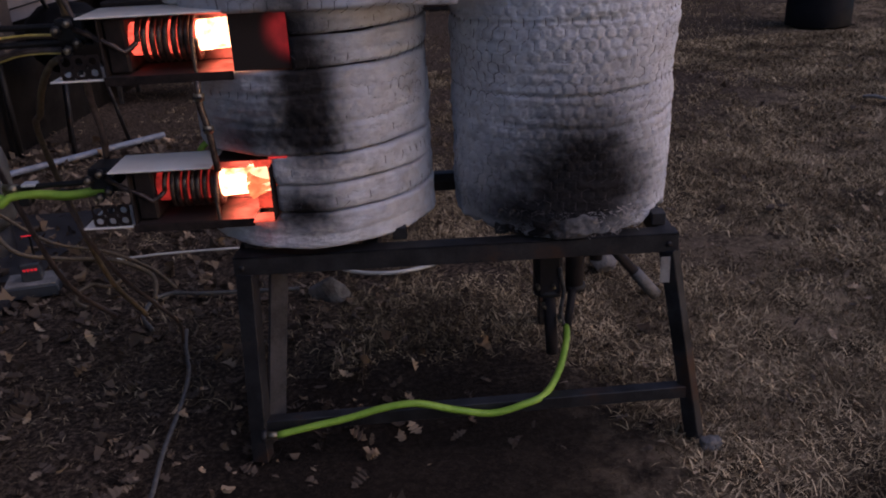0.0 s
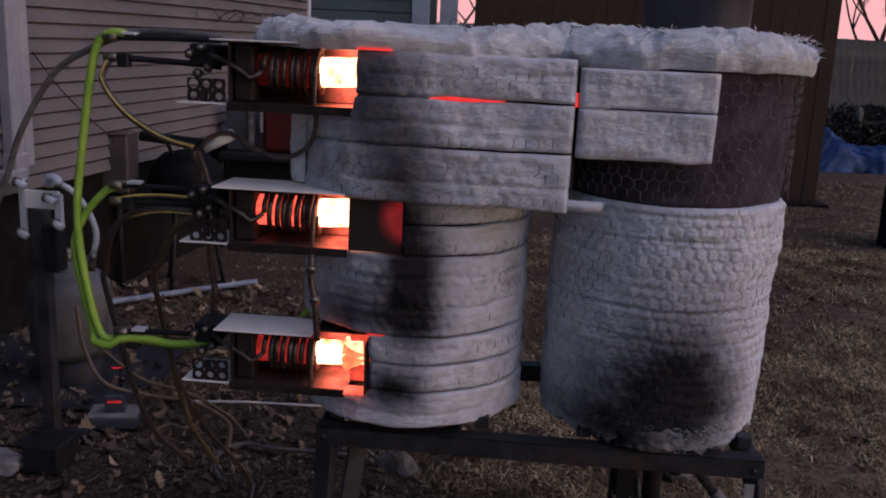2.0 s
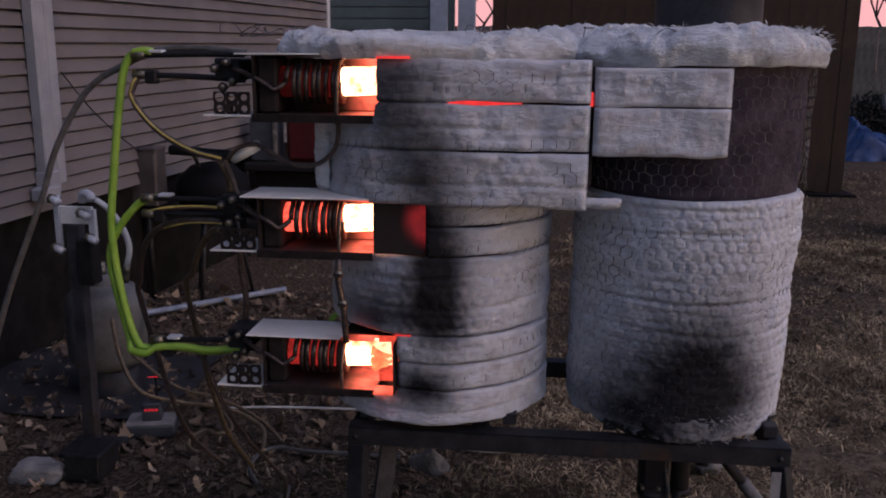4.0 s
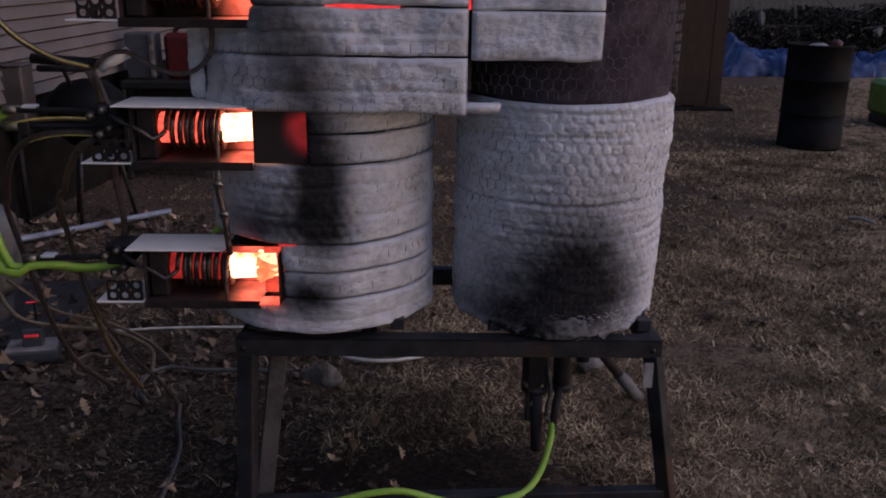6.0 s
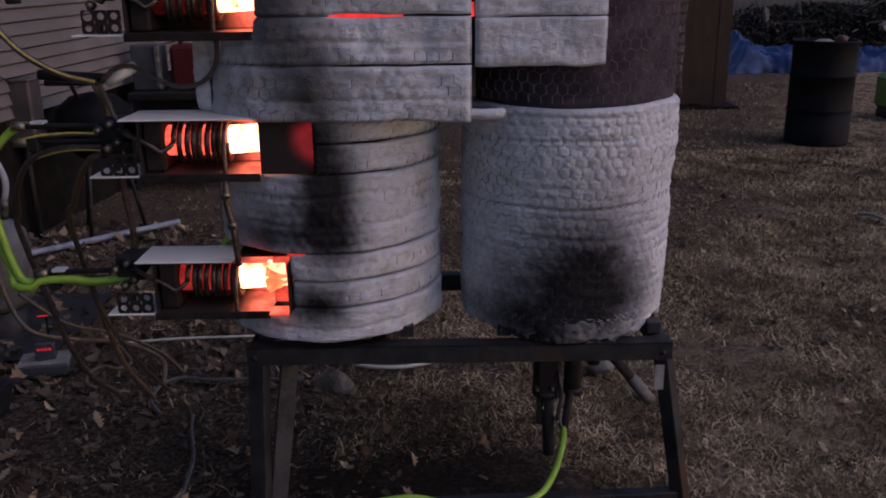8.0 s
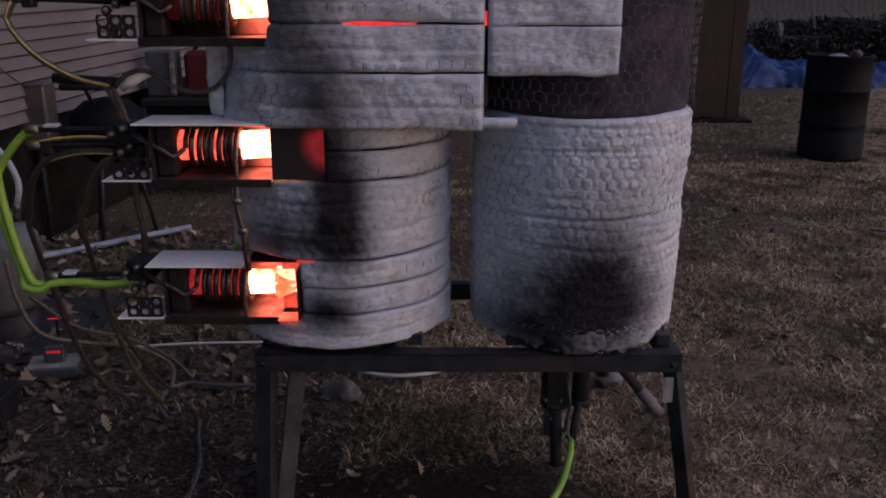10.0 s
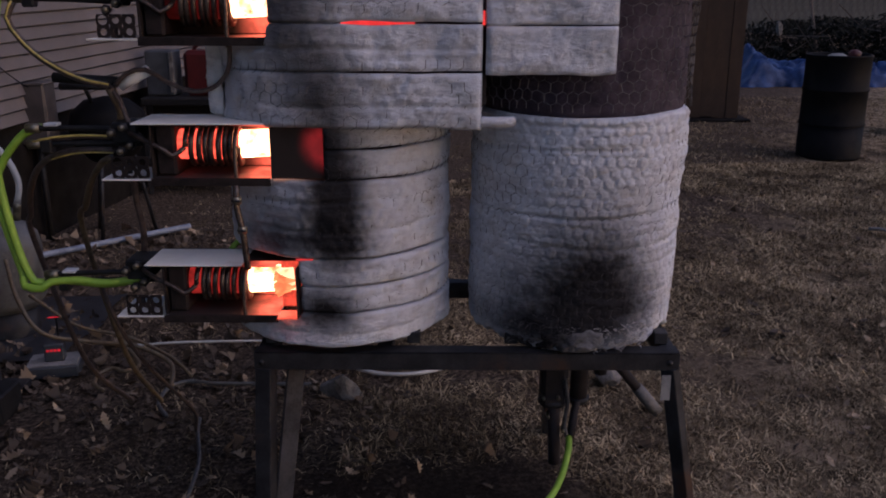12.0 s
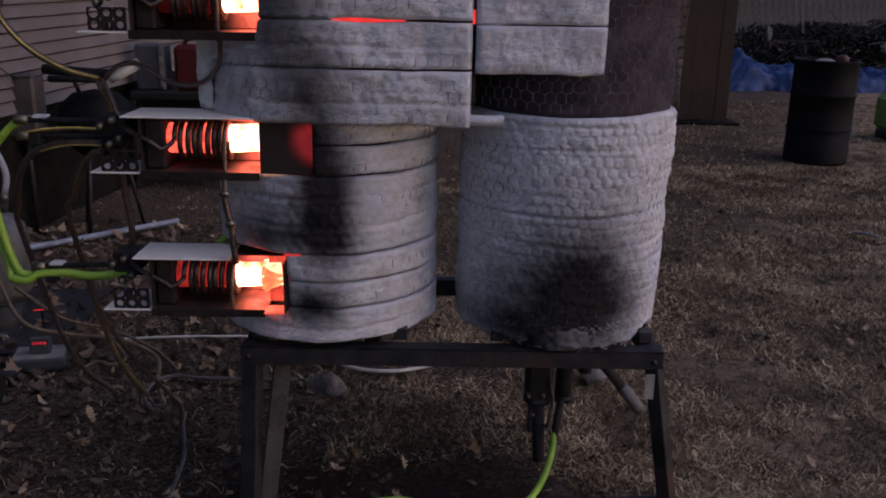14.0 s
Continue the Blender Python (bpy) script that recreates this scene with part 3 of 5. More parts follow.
# ---- two wrapped vessels ----
def left_vessel():
    v = thing("furnace_vessel", "steel drum wrapped in sooty white fibre blanket strips", "furnace", "wrapped furnace drums")
    part("drum", lathe("drum", [(0.0, 0.575), (0.25, 0.575), (0.25, 0.65), (0.17, 0.652), (0.17, 1.19), (0.0, 1.19)], M_DARK, 64, (LEFT, AXIS_Y, 0)), M_DARK, v)
    cuts = [0.588, 0.682, 0.753, 0.825, 1.027, 1.103, 1.166]
    starts = [-180, -16, -16, -180, -1, -1]
    for i, (a, b) in enumerate(zip(cuts, cuts[1:])):
        a0 = starts[i]
        a1 = 180 if a0 == -180 else 262
        path = round_path(LEFT, AXIS_Y, 0.30 - 0.002 * (i % 2), a0, a1)

        def gap(s, flip, k=i, a0=a0):
            # joints open from the middle of the front round to the right; the heater recess notches the strip below it
            ang = a0 + math.degrees(s / 0.30)
            open_ = min(1.0, max(0.0, (ang - 4) / 14)) * min(1.0, max(0.0, (125 - ang) / 30))
            notch = 0.016 * min(1.0, max(0.0, (-15 - ang) / 2)) * min(1.0, max(0.0, (ang + 100) / 2)) if k == 0 and flip < 0 else 0.0
            return flip * (open_ * (0.0026 + 0.0022 * noise.noise(Vector((s * 9, k, 1)))) + notch)
        low = (lambda s: gap(s, 1.0)) if i else (lambda s: 0.012 * noise.noise(Vector((s * 5, 2, 4))))
        blanket("blanket_strip", path, a, b, M_WOOL_L, v, 0.032, 0.0085, 0.0048, 0.0, low=low, creases=((0.90, 0.007), (0.97, 0.008), (0.63, 0.006)), high=lambda s: gap(s, -1.0), round_edge=0.007, close=a0 == -180)
        if i:
            netting(path, a + 0.012, b - 0.008, v, 0.0085, 0.0048, 0.0, ((0.90, 0.007), (0.97, 0.008), (0.63, 0.006)))
    # upper jacket: runs on straight to the second vessel
    for i, (a, b) in enumerate(((1.158, 1.291), (1.291, 1.403), (1.403, 1.505))):
        cut = 0.318 * radians(180 - 24) if i == 2 else 0.0
        at, total = stadium_path(LEFT, 0.588, AXIS_Y, 0.318)
        path = (lambda s, at=at, cut=cut: at(s + cut)), total - cut

        def gap2(s, flip, k=i, cut=cut):
            x = LEFT + s + cut - math.pi * 0.318
            ang = math.degrees((s + cut) / 0.318) - 180
            open_ = min(1.0, max(0.0, (x - 0.235) / 0.05))
            wide = 0.0022 * math.exp(-((x - 0.33) / 0.07) ** 2) if (k, flip) in ((1, -1.0), (2, 1.0)) else 0.0
            notch = 0.042 * min(1.0, max(0.0, (-23 - ang) / 2)) * min(1.0, max(0.0, (ang + 100) / 2)) if k == 1 and flip < 0 else 0.0
            return flip * (open_ * (0.0022 + 0.002 * noise.noise(Vector((s * 11, k, 5)))) + wide * open_ + notch)
        low = (lambda s: gap2(s, 1.0)) if i else (lambda s: 0.010 * noise.noise(Vector((s * 7, 8, 4))))
        blanket("blanket_strip", path, a, b, M_WOOL_B, v, 0.036, 0.011, 0.0036, 3.0, low=low, creases=((1.21, 0.006), (1.34, 0.007), (1.46, 0.006)), high=lambda s: gap2(s, -1.0), round_edge=0.008)
        netting(path, a + 0.012, b - 0.010 - (0.05 if i == 1 else 0.0), v, 0.011, 0.0036, 3.0, ((1.21, 0.006), (1.34, 0.007), (1.46, 0.006)))
    p = (lambda s: (-0.104 + s, 0.118 - 0.25 * s, -0.24, -0.97)), 0.042
    blanket("blanket_edge", p, 1.172, 1.357, M_WOOL, v, 0.05, 0.008, 0.0, 5.0, step=0.004, round_edge=0.010, fray=0.006, label="torn pale cut edge of the thick blanket")
    part("core", box(LEFT, 0.60, 0.02, 0.54, 1.20, 1.495, 0.01), M_DARK, v)
    part("glowing_slit", box(0.255, 0.43, 0.001, 0.006, 1.392, 1.414, 0), M_REDSLIT, v, "red glow behind the open blanket joint")
    part("glowing_slit", box(0.588, 0.594, -0.022, -0.008, 1.398, 1.430, 0), M_REDSLIT, v, "red glow in the joint between blankets")
    part("glowing_slit", box(0.125, 0.168, -0.012, -0.004, 0.8225, 0.8250, 0), M_REDSLIT, v, "red glow above the lower duct")
    part("glowing_slit", box(0.09, 0.17, -0.036, -0.028, 1.503, 1.508, 0), M_REDSLIT, v, "red glow under the top blanket")


def right_vessel():
    v = thing("furnace_vessel", "drum wrapped in white fibre blanket and netting, charred at base", "furnace", "wrapped furnace drums")
    part("drum", lathe("drum", [(0.0, 0.575), (0.25, 0.575), (0.25, 1.2), (0.258, 1.2), (0.258, 1.50), (0.0, 1.50)], M_DARK, 64, (RIGHT, AXIS_Y, 0)), M_DARK, v)
    ragged = lambda s: 0.02 * noise.noise(Vector((s * 8, 1, 7))) + 0.012 * noise.noise(Vector((s * 23, 5, 7)))

    def lean(p):
        # the blanket draws in a little and hangs out of plumb towards its foot
        down = min(1.0, max(0.0, (1.182 - p[2]) / 0.6))
        k = 1.006 - 0.020 * down
        return RIGHT - 0.003 - 0.013 * down + (p[0] - RIGHT) * k, AXIS_Y + (p[1] - AXIS_Y) * k, p[2]
    folds = ((1.10, 0.011), (0.93, 0.008), (0.855, 0.007), (1.15, 0.004))
    path = round_path(RIGHT, AXIS_Y, 0.287, -180, 180)
    blanket("blanket", path, 0.578, 1.182, M_WOOL_R, v, 0.032, 0.0065, 0.0054, 11.0, step=0.0036, low=ragged, creases=folds,
            high=lambda s: 0.012 * noise.noise(Vector((s * 3, 4, 9))), close=True, lean=lean)
    netting(path, 0.61, 1.165, v, 0.0065, 0.0054, 11.0, folds, lean)
    blanket("charred_blanket", round_path(RIGHT, AXIS_Y, 0.272, -180, 180), 1.175, 1.497, M_DARKWRAP, v, 0.014, 0.004, 0.003, 5.0, step=0.008, close=True, label="charred dark blanket under wire netting")
    for a0, a1, zb, zt, out in ((-38, -10, 0.580, 0.612, 0.282), (-14, 12, 0.578, 0.628, 0.288), (8, 30, 0.580, 0.640, 0.284)):
        blanket("torn_fluff", round_path(RIGHT - 0.014, AXIS_Y, out, a0, a1), zb, zt, M_WOOL_G, v, 0.03, 0.012, 0.0, 21.0 + a0, step=0.0032, low=ragged,
                high=lambda s: 0.018 * noise.noise(Vector((s * 14, 1, 2))) + 0.012 * noise.noise(Vector((s * 40, 3, 2))), fray=0.010, label="torn grey fibre fluff at the charred base")
    rng = random.Random(41)
    verts, faces = [], []
    for i in range(420):
        a, z = radians(rng.uniform(-40, 36)), rng.uniform(0.576, 0.645)
        p = Vector((RIGHT - 0.014 + 0.294 * math.sin(a), AXIS_Y - 0.294 * math.cos(a), z))
        d = Vector((rng.uniform(-1, 1), rng.uniform(-0.8, 0.1), rng.uniform(-0.8, 0.7))).normalized()
        ln, side = rng.uniform(0.005, 0.015), d.orthogonal().normalized() * rng.uniform(0.0006, 0.002)
        k = len(verts)
        verts += [p - side, p + side, p + d * ln * 0.6 + side * 0.7, p + d * ln * 0.6 - side * 0.7, p + d * ln]
        faces += [(k, k + 1, k + 2, k + 3), (k + 3, k + 2, k + 4)]
    part("fluff", mesh_of("fluff", verts, faces, M_WOOL_G), M_WOOL_G, v, "loose grey fibre strands")
    # flat panel of two strips hung over the dark upper part
    for a, b in ((1.284, 1.396), (1.396, 1.486)):
        low = (lambda s: 0.003 * min(1, max(0, s - 0.05) * 30)) if a > 1.3 else (lambda s: 0.004 * noise.noise(Vector((s * 14, 1, 2))))
        p = (lambda s: (0.597 + s, -0.032 + 0.35 * max(0.0, s - 0.2) ** 2, 0.0, -1.0)), 0.307
        blanket("blanket_panel", p, a, b, M_WOOL_B, v, 0.028, 0.009, 0.0018, 8.0, low=low, round_edge=0.007, step=0.0045, fray=0.001)
    p = (lambda s: (0.575 + s, -0.03 + 0.5 * max(0, s - 0.04) ** 2, 0.0, -1.0)), 0.095
    blanket("blanket_scrap", p, 1.160, 1.186, M_WOOL_B, v, 0.03, 0.012, 0.002, 2.0, round_edge=0.009, low=lambda s: 0.008 * noise.noise(Vector((s * 40, 2, 1))))
    # wire netting, standing off a little, with loose ends
    verts, faces = [], []

    def wire(a, b, r=0.0009):
        a, b = Vector(a), Vector(b)
        ahead = (b - a).normalized()
        s = ahead.orthogonal().normalized()
        u = ahead.cross(s)
        k = len(verts)
        for q in (a, b):
            for w in (s * r, -s * 0.5 * r + u * 0.87 * r, -s * 0.5 * r - u * 0.87 * r):
                verts.append(q + w)
        for i in range(3):
            faces.append((k + i, k + (i + 1) % 3, k + 3 + (i + 1) % 3, k + 3 + i))

    r, size = 0.288, 0.029
    cols = int(2 * math.pi * r / size)

    def at(u, z):
        ang = u / cols * 2 * math.pi
        ang += 0.045 * noise.noise(Vector((u * 0.3, z * 11, 6)))
        rr = r + 0.010 * noise.noise(Vector((u * 0.4, z * 9, 3)))
        zz = z + 0.013 * noise.noise(Vector((u * 0.35, z * 8, 9)))
        return (RIGHT + rr * math.sin(ang), AXIS_Y - rr * math.cos(ang), zz)
    h = size * 0.87
    for j in range(12):
        z = 1.203 + j * h
        off = 0.5 if j % 2 else 0.0
        for i in range(cols):
            u = i + off
            wire(at(u, z + h * 0.33), at(u + 0.5, z + h * 0.62))
            wire(at(u, z + h * 0.33), at(u - 0.5, z + h * 0.62))
            wire(at(u, z + h * 0.33), at(u, z - h * 0.38), 0.0012)
    part("wire_netting", mesh_of("wire_netting", verts, faces, M_WIRE), M_WIRE, v, "galvanised hexagonal wire netting")


def top_blanket(name, x0, x1, r, z0, z1, seed, parent=None, label=""):
    """A lumpy pad of fibre blanket lying on top, with torn, rounded edges."""
    verts, faces = [], []
    n_ring, n_round = 44, 300

    def edge(a, k):
        c, s = math.cos(a), math.sin(a)
        cx = x1 if c > 0 else x0
        q = Vector((c * 2, s * 2, seed))
        rr = r * (1 + 0.035 * noise.noise(q * 1.6) + 0.03 * noise.noise(q * 5))
        return cx + rr * k * c, AXIS_Y + rr * k * s
    for j in range(n_ring):
        t = j / (n_ring - 1)
        if t < 0.25:
            b = t / 0.25
            k, z = 0.965 + 0.035 * math.sin(b * math.pi / 2), z0 + (z1 - z0) * 0.45 * b
        else:
            b = (t - 0.25) / 0.75
            k, z = 1.0 - b ** 1.3, z0 + (z1 - z0) * (0.45 + 0.55 * math.sin(min(1.0, b * 3.2) * math.pi / 2))
        for i in range(n_round):
            a = 2 * math.pi * i / n_round
            x, y = edge(a, max(k, 0.001))
            q = Vector((x, y, seed))
            z2 = z + (0.020 * noise.noise(q * 5) + 0.016 * noise.noise(q * 13) + 0.011 * noise.noise(q * 30) + 0.006 * noise.noise(q * 70)) * (0.25 + 0.75 * min(1, t * 3))
            verts.append((x + 0.008 * noise.noise(Vector((x, y, z + seed)) * 25), y + 0.012 * noise.noise(Vector((x + 3, y, z + seed)) * 18), z2))
    for j in range(n_ring - 1):
        for i in range(n_round):
            i2 = (i + 1) % n_round
            faces.append((j * n_round + i, j * n_round + i2, (j + 1) * n_round + i2, (j + 1) * n_round + i))
    faces.append(tuple(range(n_round))[::-1])
    ob = part(name, mesh_of(name, verts, faces, M_WOOL, True), M_WOOL, parent)
    return tagged(ob, label, "insulation blanket", "top blankets")


left_vessel()
right_vessel()
top_blanket("top_blanket", 0.10, 0.30, 0.325, 1.500, 1.566, 2.0, label="frayed white fibre blanket lying on the furnace top")
top_blanket("top_blanket", 0.80, 0.865, 0.318, 1.490, 1.575, 7.0, label="thick white fibre blanket capping the netted drum")


def frayed_wires():
    t = tagged(new("loose_wire"), "thin frayed wire ends sticking out of the blankets", "wire", kind="stuff")
    rng = random.Random(5)
    for i in range(34):
        x, y = rng.uniform(-0.2, 1.12), rng.uniform(0.0, 0.5)
        if i < 8:
            x, y = rng.uniform(-0.3, -0.15), rng.uniform(0.1, 0.3)
        z = 1.555
        p = [(x, y, z)]
        for k in range(3):
            p.append((p[-1][0] + rng.uniform(-0.04, 0.04), p[-1][1] + rng.uniform(-0.03, 0.03), z + rng.uniform(0.0, 0.03)))
        part("wire_end", tube("wire_end", p, 0.0011, M_WIRE, 4, step=0.01), M_WIRE, t)


frayed_wires()


def fibre_strands():
    """Loose fibre tufts along the edges and tops of the blankets."""
    rng = random.Random(17)
    verts, faces = [], []
    for i in range(1500):
        a = rng.uniform(0, 2 * math.pi)
        k = rng.uniform(0.75, 1.02)
        right = rng.random() < 0.5
        c = math.cos(a)
        cx = (0.865 if c > 0 else 0.80) if right else (0.30 if c > 0 else 0.10)
        p = Vector((cx + 0.32 * k * c, AXIS_Y + 0.32 * k * math.sin(a), (1.572 if right else 1.560) - 0.05 * max(0.0, k - 0.93) / 0.09))
        d = Vector((rng.uniform(-1, 1), rng.uniform(-1, 1), rng.uniform(-0.1, 0.5))).normalized()
        ln, w = rng.uniform(0.008, 0.03), rng.uniform(0.0006, 0.0022)
        side = d.orthogonal().normalized() * w
        n0 = len(verts)
        mid = p + d * ln * 0.5 + Vector((0, 0, ln * 0.15))
        verts += [p - side, p + side, mid + side * 0.8, mid - side * 0.8, p + d * ln]
        faces += [(n0, n0 + 1, n0 + 2, n0 + 3), (n0 + 3, n0 + 2, n0 + 4)]
    tagged(new("fibre_tufts", mesh_of("fibre_tufts", verts, faces, M_WOOL)), "loose white fibre tufts on the top blankets", "insulation fibre", kind="stuff")


fibre_strands()


def chimney():
    c = thing("stove_pipe", "wide dark steel stove pipe rising from the furnace top", "chimney")
    part("pipe", lathe("pipe", [(0.137, 1.50), (0.137, 2.0), (0.141, 2.0), (0.141, 2.03), (0.134, 2.03), (0.134, 3.0), (0.128, 3.0), (0.128, 1.52)], M_CHIMNEY, 48, (0.907, 0.37, 0)), M_CHIMNEY, c)
    part("collar", lathe("collar", [(0.137, 1.545), (0.16, 1.545), (0.16, 1.552), (0.137, 1.557)], M_CHIMNEY, 48, (0.907, 0.37, 0)), M_CHIMNEY, c)


chimney()


# ---- three induction heaters ----
def perforated(x0, x1, y, z0, z1, cols, rows, r):
    """An upright strip with real round holes."""
    bm = bmesh.new()
    w, h = (x1 - x0) / cols, (z1 - z0) / rows
    for c in range(cols):
        for k in range(rows):
            cx, cz = x0 + (c + 0.5) * w, z0 + (k + 0.5) * h
            rr = r * (1.0 if (c, k) == (0, rows - 1) else 0.72)
            ring, rim = [], []
            for i in range(16):
                a = 2 * math.pi * i / 16
                ring.append(bm.verts.new((cx + rr * math.cos(a), y, cz + rr * math.sin(a))))
                m = max(abs(math.cos(a)) / (w / 2), abs(math.sin(a)) / (h / 2))
                rim.append(bm.verts.new((cx + math.cos(a) / m, y, cz + math.sin(a) / m)))
            for i in range(16):
                j = (i + 1) % 16
                bm.faces.new((ring[i], rim[i], rim[j], ring[j]))
    bmesh.ops.remove_doubles(bm, verts=bm.verts, dist=1e-5)
    got = bmesh.ops.extrude_face_region(bm, geom=list(bm.faces))
    bmesh.ops.translate(bm, verts=[e for e in got["geom"] if isinstance(e, bmesh.types.BMVert)], vec=(0, 0.003, 0))
    return bm


def heater(z0, z1, top_x1, hot_x1, label, core, top_back=0.16, flames=0):
    h = thing("induction_heater", label, "heater", "induction heaters")
    yb, zc, yc = 0.155, (z0 + z1) / 2 + 0.008, 0.075
    part("top_plate", box(-0.262, top_x1, -0.005, top_back, z1, z1 + 0.004, 0.001), M_PLATE, h, "bright sheet-steel cover plate")
    part("bottom_plate", box(-0.345, hot_x1, -0.005, yb, z0 - 0.004, z0, 0.001), M_PLATE, h, "bright sheet-steel base plate")
    part("base_skirt", box(-0.222, hot_x1, -0.009, -0.005, z0 - 0.016, z0 + 0.004, 0.001), M_SCALE, h)
    part("back_plate", box(-0.262, hot_x1, yb, yb + 0.004, z0, z1, 0.001), M_SCALE, h)
    part("end_plate", box(-0.220, -0.216, 0.0, yb, z0, z1, 0.001), M_SCALE, h)
    part("inner_block", box(-0.214, -0.165, 0.02, yb - 0.003, z0 + 0.004, z1 - 0.003, 0.006), M_SCALE, h, "dark ceramic end block")
    part("perforated_bracket", perforated(-0.318, -0.226, -0.002, z0 + 0.002, z0 + 0.056, 3, 2, 0.0115), M_SCALE, h, "dark bracket with round holes")
    # liners emit what the tube would throw onto floor and ceiling
    part("floor_liner", box(-0.214, hot_x1 - 0.002, 0.0, yb - 0.002, z0 + 0.001, z0 + 0.003, 0), M_ORANGE, h, "hot floor sheet, the tube's orange light added as glow")
    part("ceiling_liner", box(-0.214, hot_x1 - 0.002, 0.0, yb - 0.002, z1 - 0.003, z1 - 0.001, 0), M_ORANGE, h, "hot ceiling sheet, the tube's orange light added as glow")
    part("back_liner", box(-0.16, hot_x1 - 0.002, yb - 0.006, yb - 0.003, z0 + 0.006, z1 - 0.004, 0), M_ORANGE, h, "hot rear sheet glowing orange")
    if top_x1 < hot_x1:
        part("roof_sheet", box(top_x1, hot_x1 + 0.05, 0.045, yb, z1, z1 + 0.003, 0.0), M_SCALE, h, "dark heat-scaled roof sheet")
    part("core", rod((-0.165, yc, zc), (-0.012, yc, zc), 0.038, core, "core", 24), core, h, "red-hot core inside the coil")
    tube_ = part("hot_tube", rod((-0.011, yc, zc), (hot_x1 + 0.035, yc, zc + 0.006), 0.035, M_WHITEHOT, "hot_tube", 24), M_WHITEHOT, h, "white-hot tube")
    rng = random.Random(int(z0 * 1000))
    for i in range(flames):
        fx, fy, fz = hot_x1 - rng.uniform(0.0, 0.02), rng.uniform(0.03, 0.07), zc + rng.uniform(-0.035, 0.02)
        ln = rng.uniform(0.03, 0.055)
        part("flame", tube("flame", [(fx, fy, fz), (fx + ln * 0.4, fy, fz + rng.uniform(-0.008, 0.008)), (fx + ln * 0.8, fy + 0.01, fz + rng.uniform(-0.012, 0.014)), (fx + ln, fy + 0.01, fz + rng.uniform(-0.012, 0.018))], rng.uniform(0.010, 0.018), M_FLAME, 10, step=0.004, taper=0.001), M_FLAME, tube_, "orange flame")
    pts = []
    turns = 8
    for i in range(turns * 18 + 1):
        a = 2 * math.pi * i / 18
        f = i / (turns * 18)
        f += 0.016 * math.sin(f * 2 * math.pi * 2.6 + z0 * 9)
        pts.append((-0.142 + 0.130 * f, yc - 0.050 * math.cos(a), zc + 0.050 * math.sin(a)))
    coil = part("coil", tube("coil", pts, 0.0070, M_COIL, 6, False), M_COIL, h, "dark copper induction coil")
    part("coil_lead", tube("coil_lead", [(-0.142, yc - 0.05, zc), (-0.17, 0.014, zc - 0.02), (-0.19, 0.012, zc - 0.005), (-0.24, 0.015, zc + 0.02), (-0.29, 0.06, zc + 0.03)], 0.006, M_COIL), M_COIL, coil)
    part("front_ring", tube("front_ring", [(-0.010, yc, zc + 0.054), (-0.013, 0.035, zc + 0.045), (-0.015, 0.012, zc + 0.01), (-0.015, 0.006, zc - 0.03), (-0.013, 0.0, z0 - 0.02)], 0.0055, M_COIL), M_COIL, coil)
    part("terminal_block", box(-0.335, -0.268, 0.06, 0.15, zc + 0.002, zc + 0.055, 0.004), M_RUBBER, h, "black terminal block")
    for x, z in ((-0.33, 0.03), (-0.30, 0.045), (-0.285, 0.0), (-0.31, -0.015)):
        bolt = part("bolt", rod((x, 0.035, zc + z), (x, 0.07, zc + z), 0.008, M_FITTING, "bolt", 6), M_FITTING, h)
        part("nut", rod((x, 0.045, zc + z), (x, 0.054, zc + z), 0.0125, M_STEEL, "nut", 6), M_STEEL, bolt)
    part("stud", rod((-0.30, 0.07, zc - 0.05), (-0.30, 0.07, z0 + 0.0), 0.006, M_STEEL, "stud"), M_STEEL, h)
    return h


heater(1.366, 1.510, 0.085, 0.085, "induction heater with dark coil and white-hot tube under the top blanket", M_COILDIM)
heater(1.029, 1.163, 0.072, 0.072, "induction heater with glowing coil and white-hot tube beside the drum", M_COILGLOW)
heater(0.670, 0.804, -0.015, 0.072, "induction heater with open coil, orange flame and bright cover plate", M_COILMID, 0.14, 6)


def hot_ducts():
    d = thing("hot_duct", "dark heat-scaled duct plate glowing dull red at its end", "duct")
    part("plate", box(0.074, 0.203, -0.004, 0.0, 1.031, 1.160, 0.001), M_REDHOT, d)
    e = thing("hot_duct", "short orange-hot duct entering the blanket", "duct")
    part("back", box(0.073, 0.125, 0.06, 0.064, 0.675, 0.803, 0.0), M_DUCT, e, "orange-hot rear sheet")
    part("floor", box(0.073, 0.125, -0.028, 0.03, 0.670, 0.674, 0.001), M_ORANGE, e)
    part("side", box(0.125, 0.128, -0.03, 0.03, 0.672, 0.803, 0.0), M_SCALE, e)


hot_ducts()


# ---- leads, hoses and tubes ----
def hose(name, pts, r, material, label, category="hose", group="", sides=8):
    me = tube(name, pts, r, material, sides)
    return tagged(new(name, me), label, category, group)


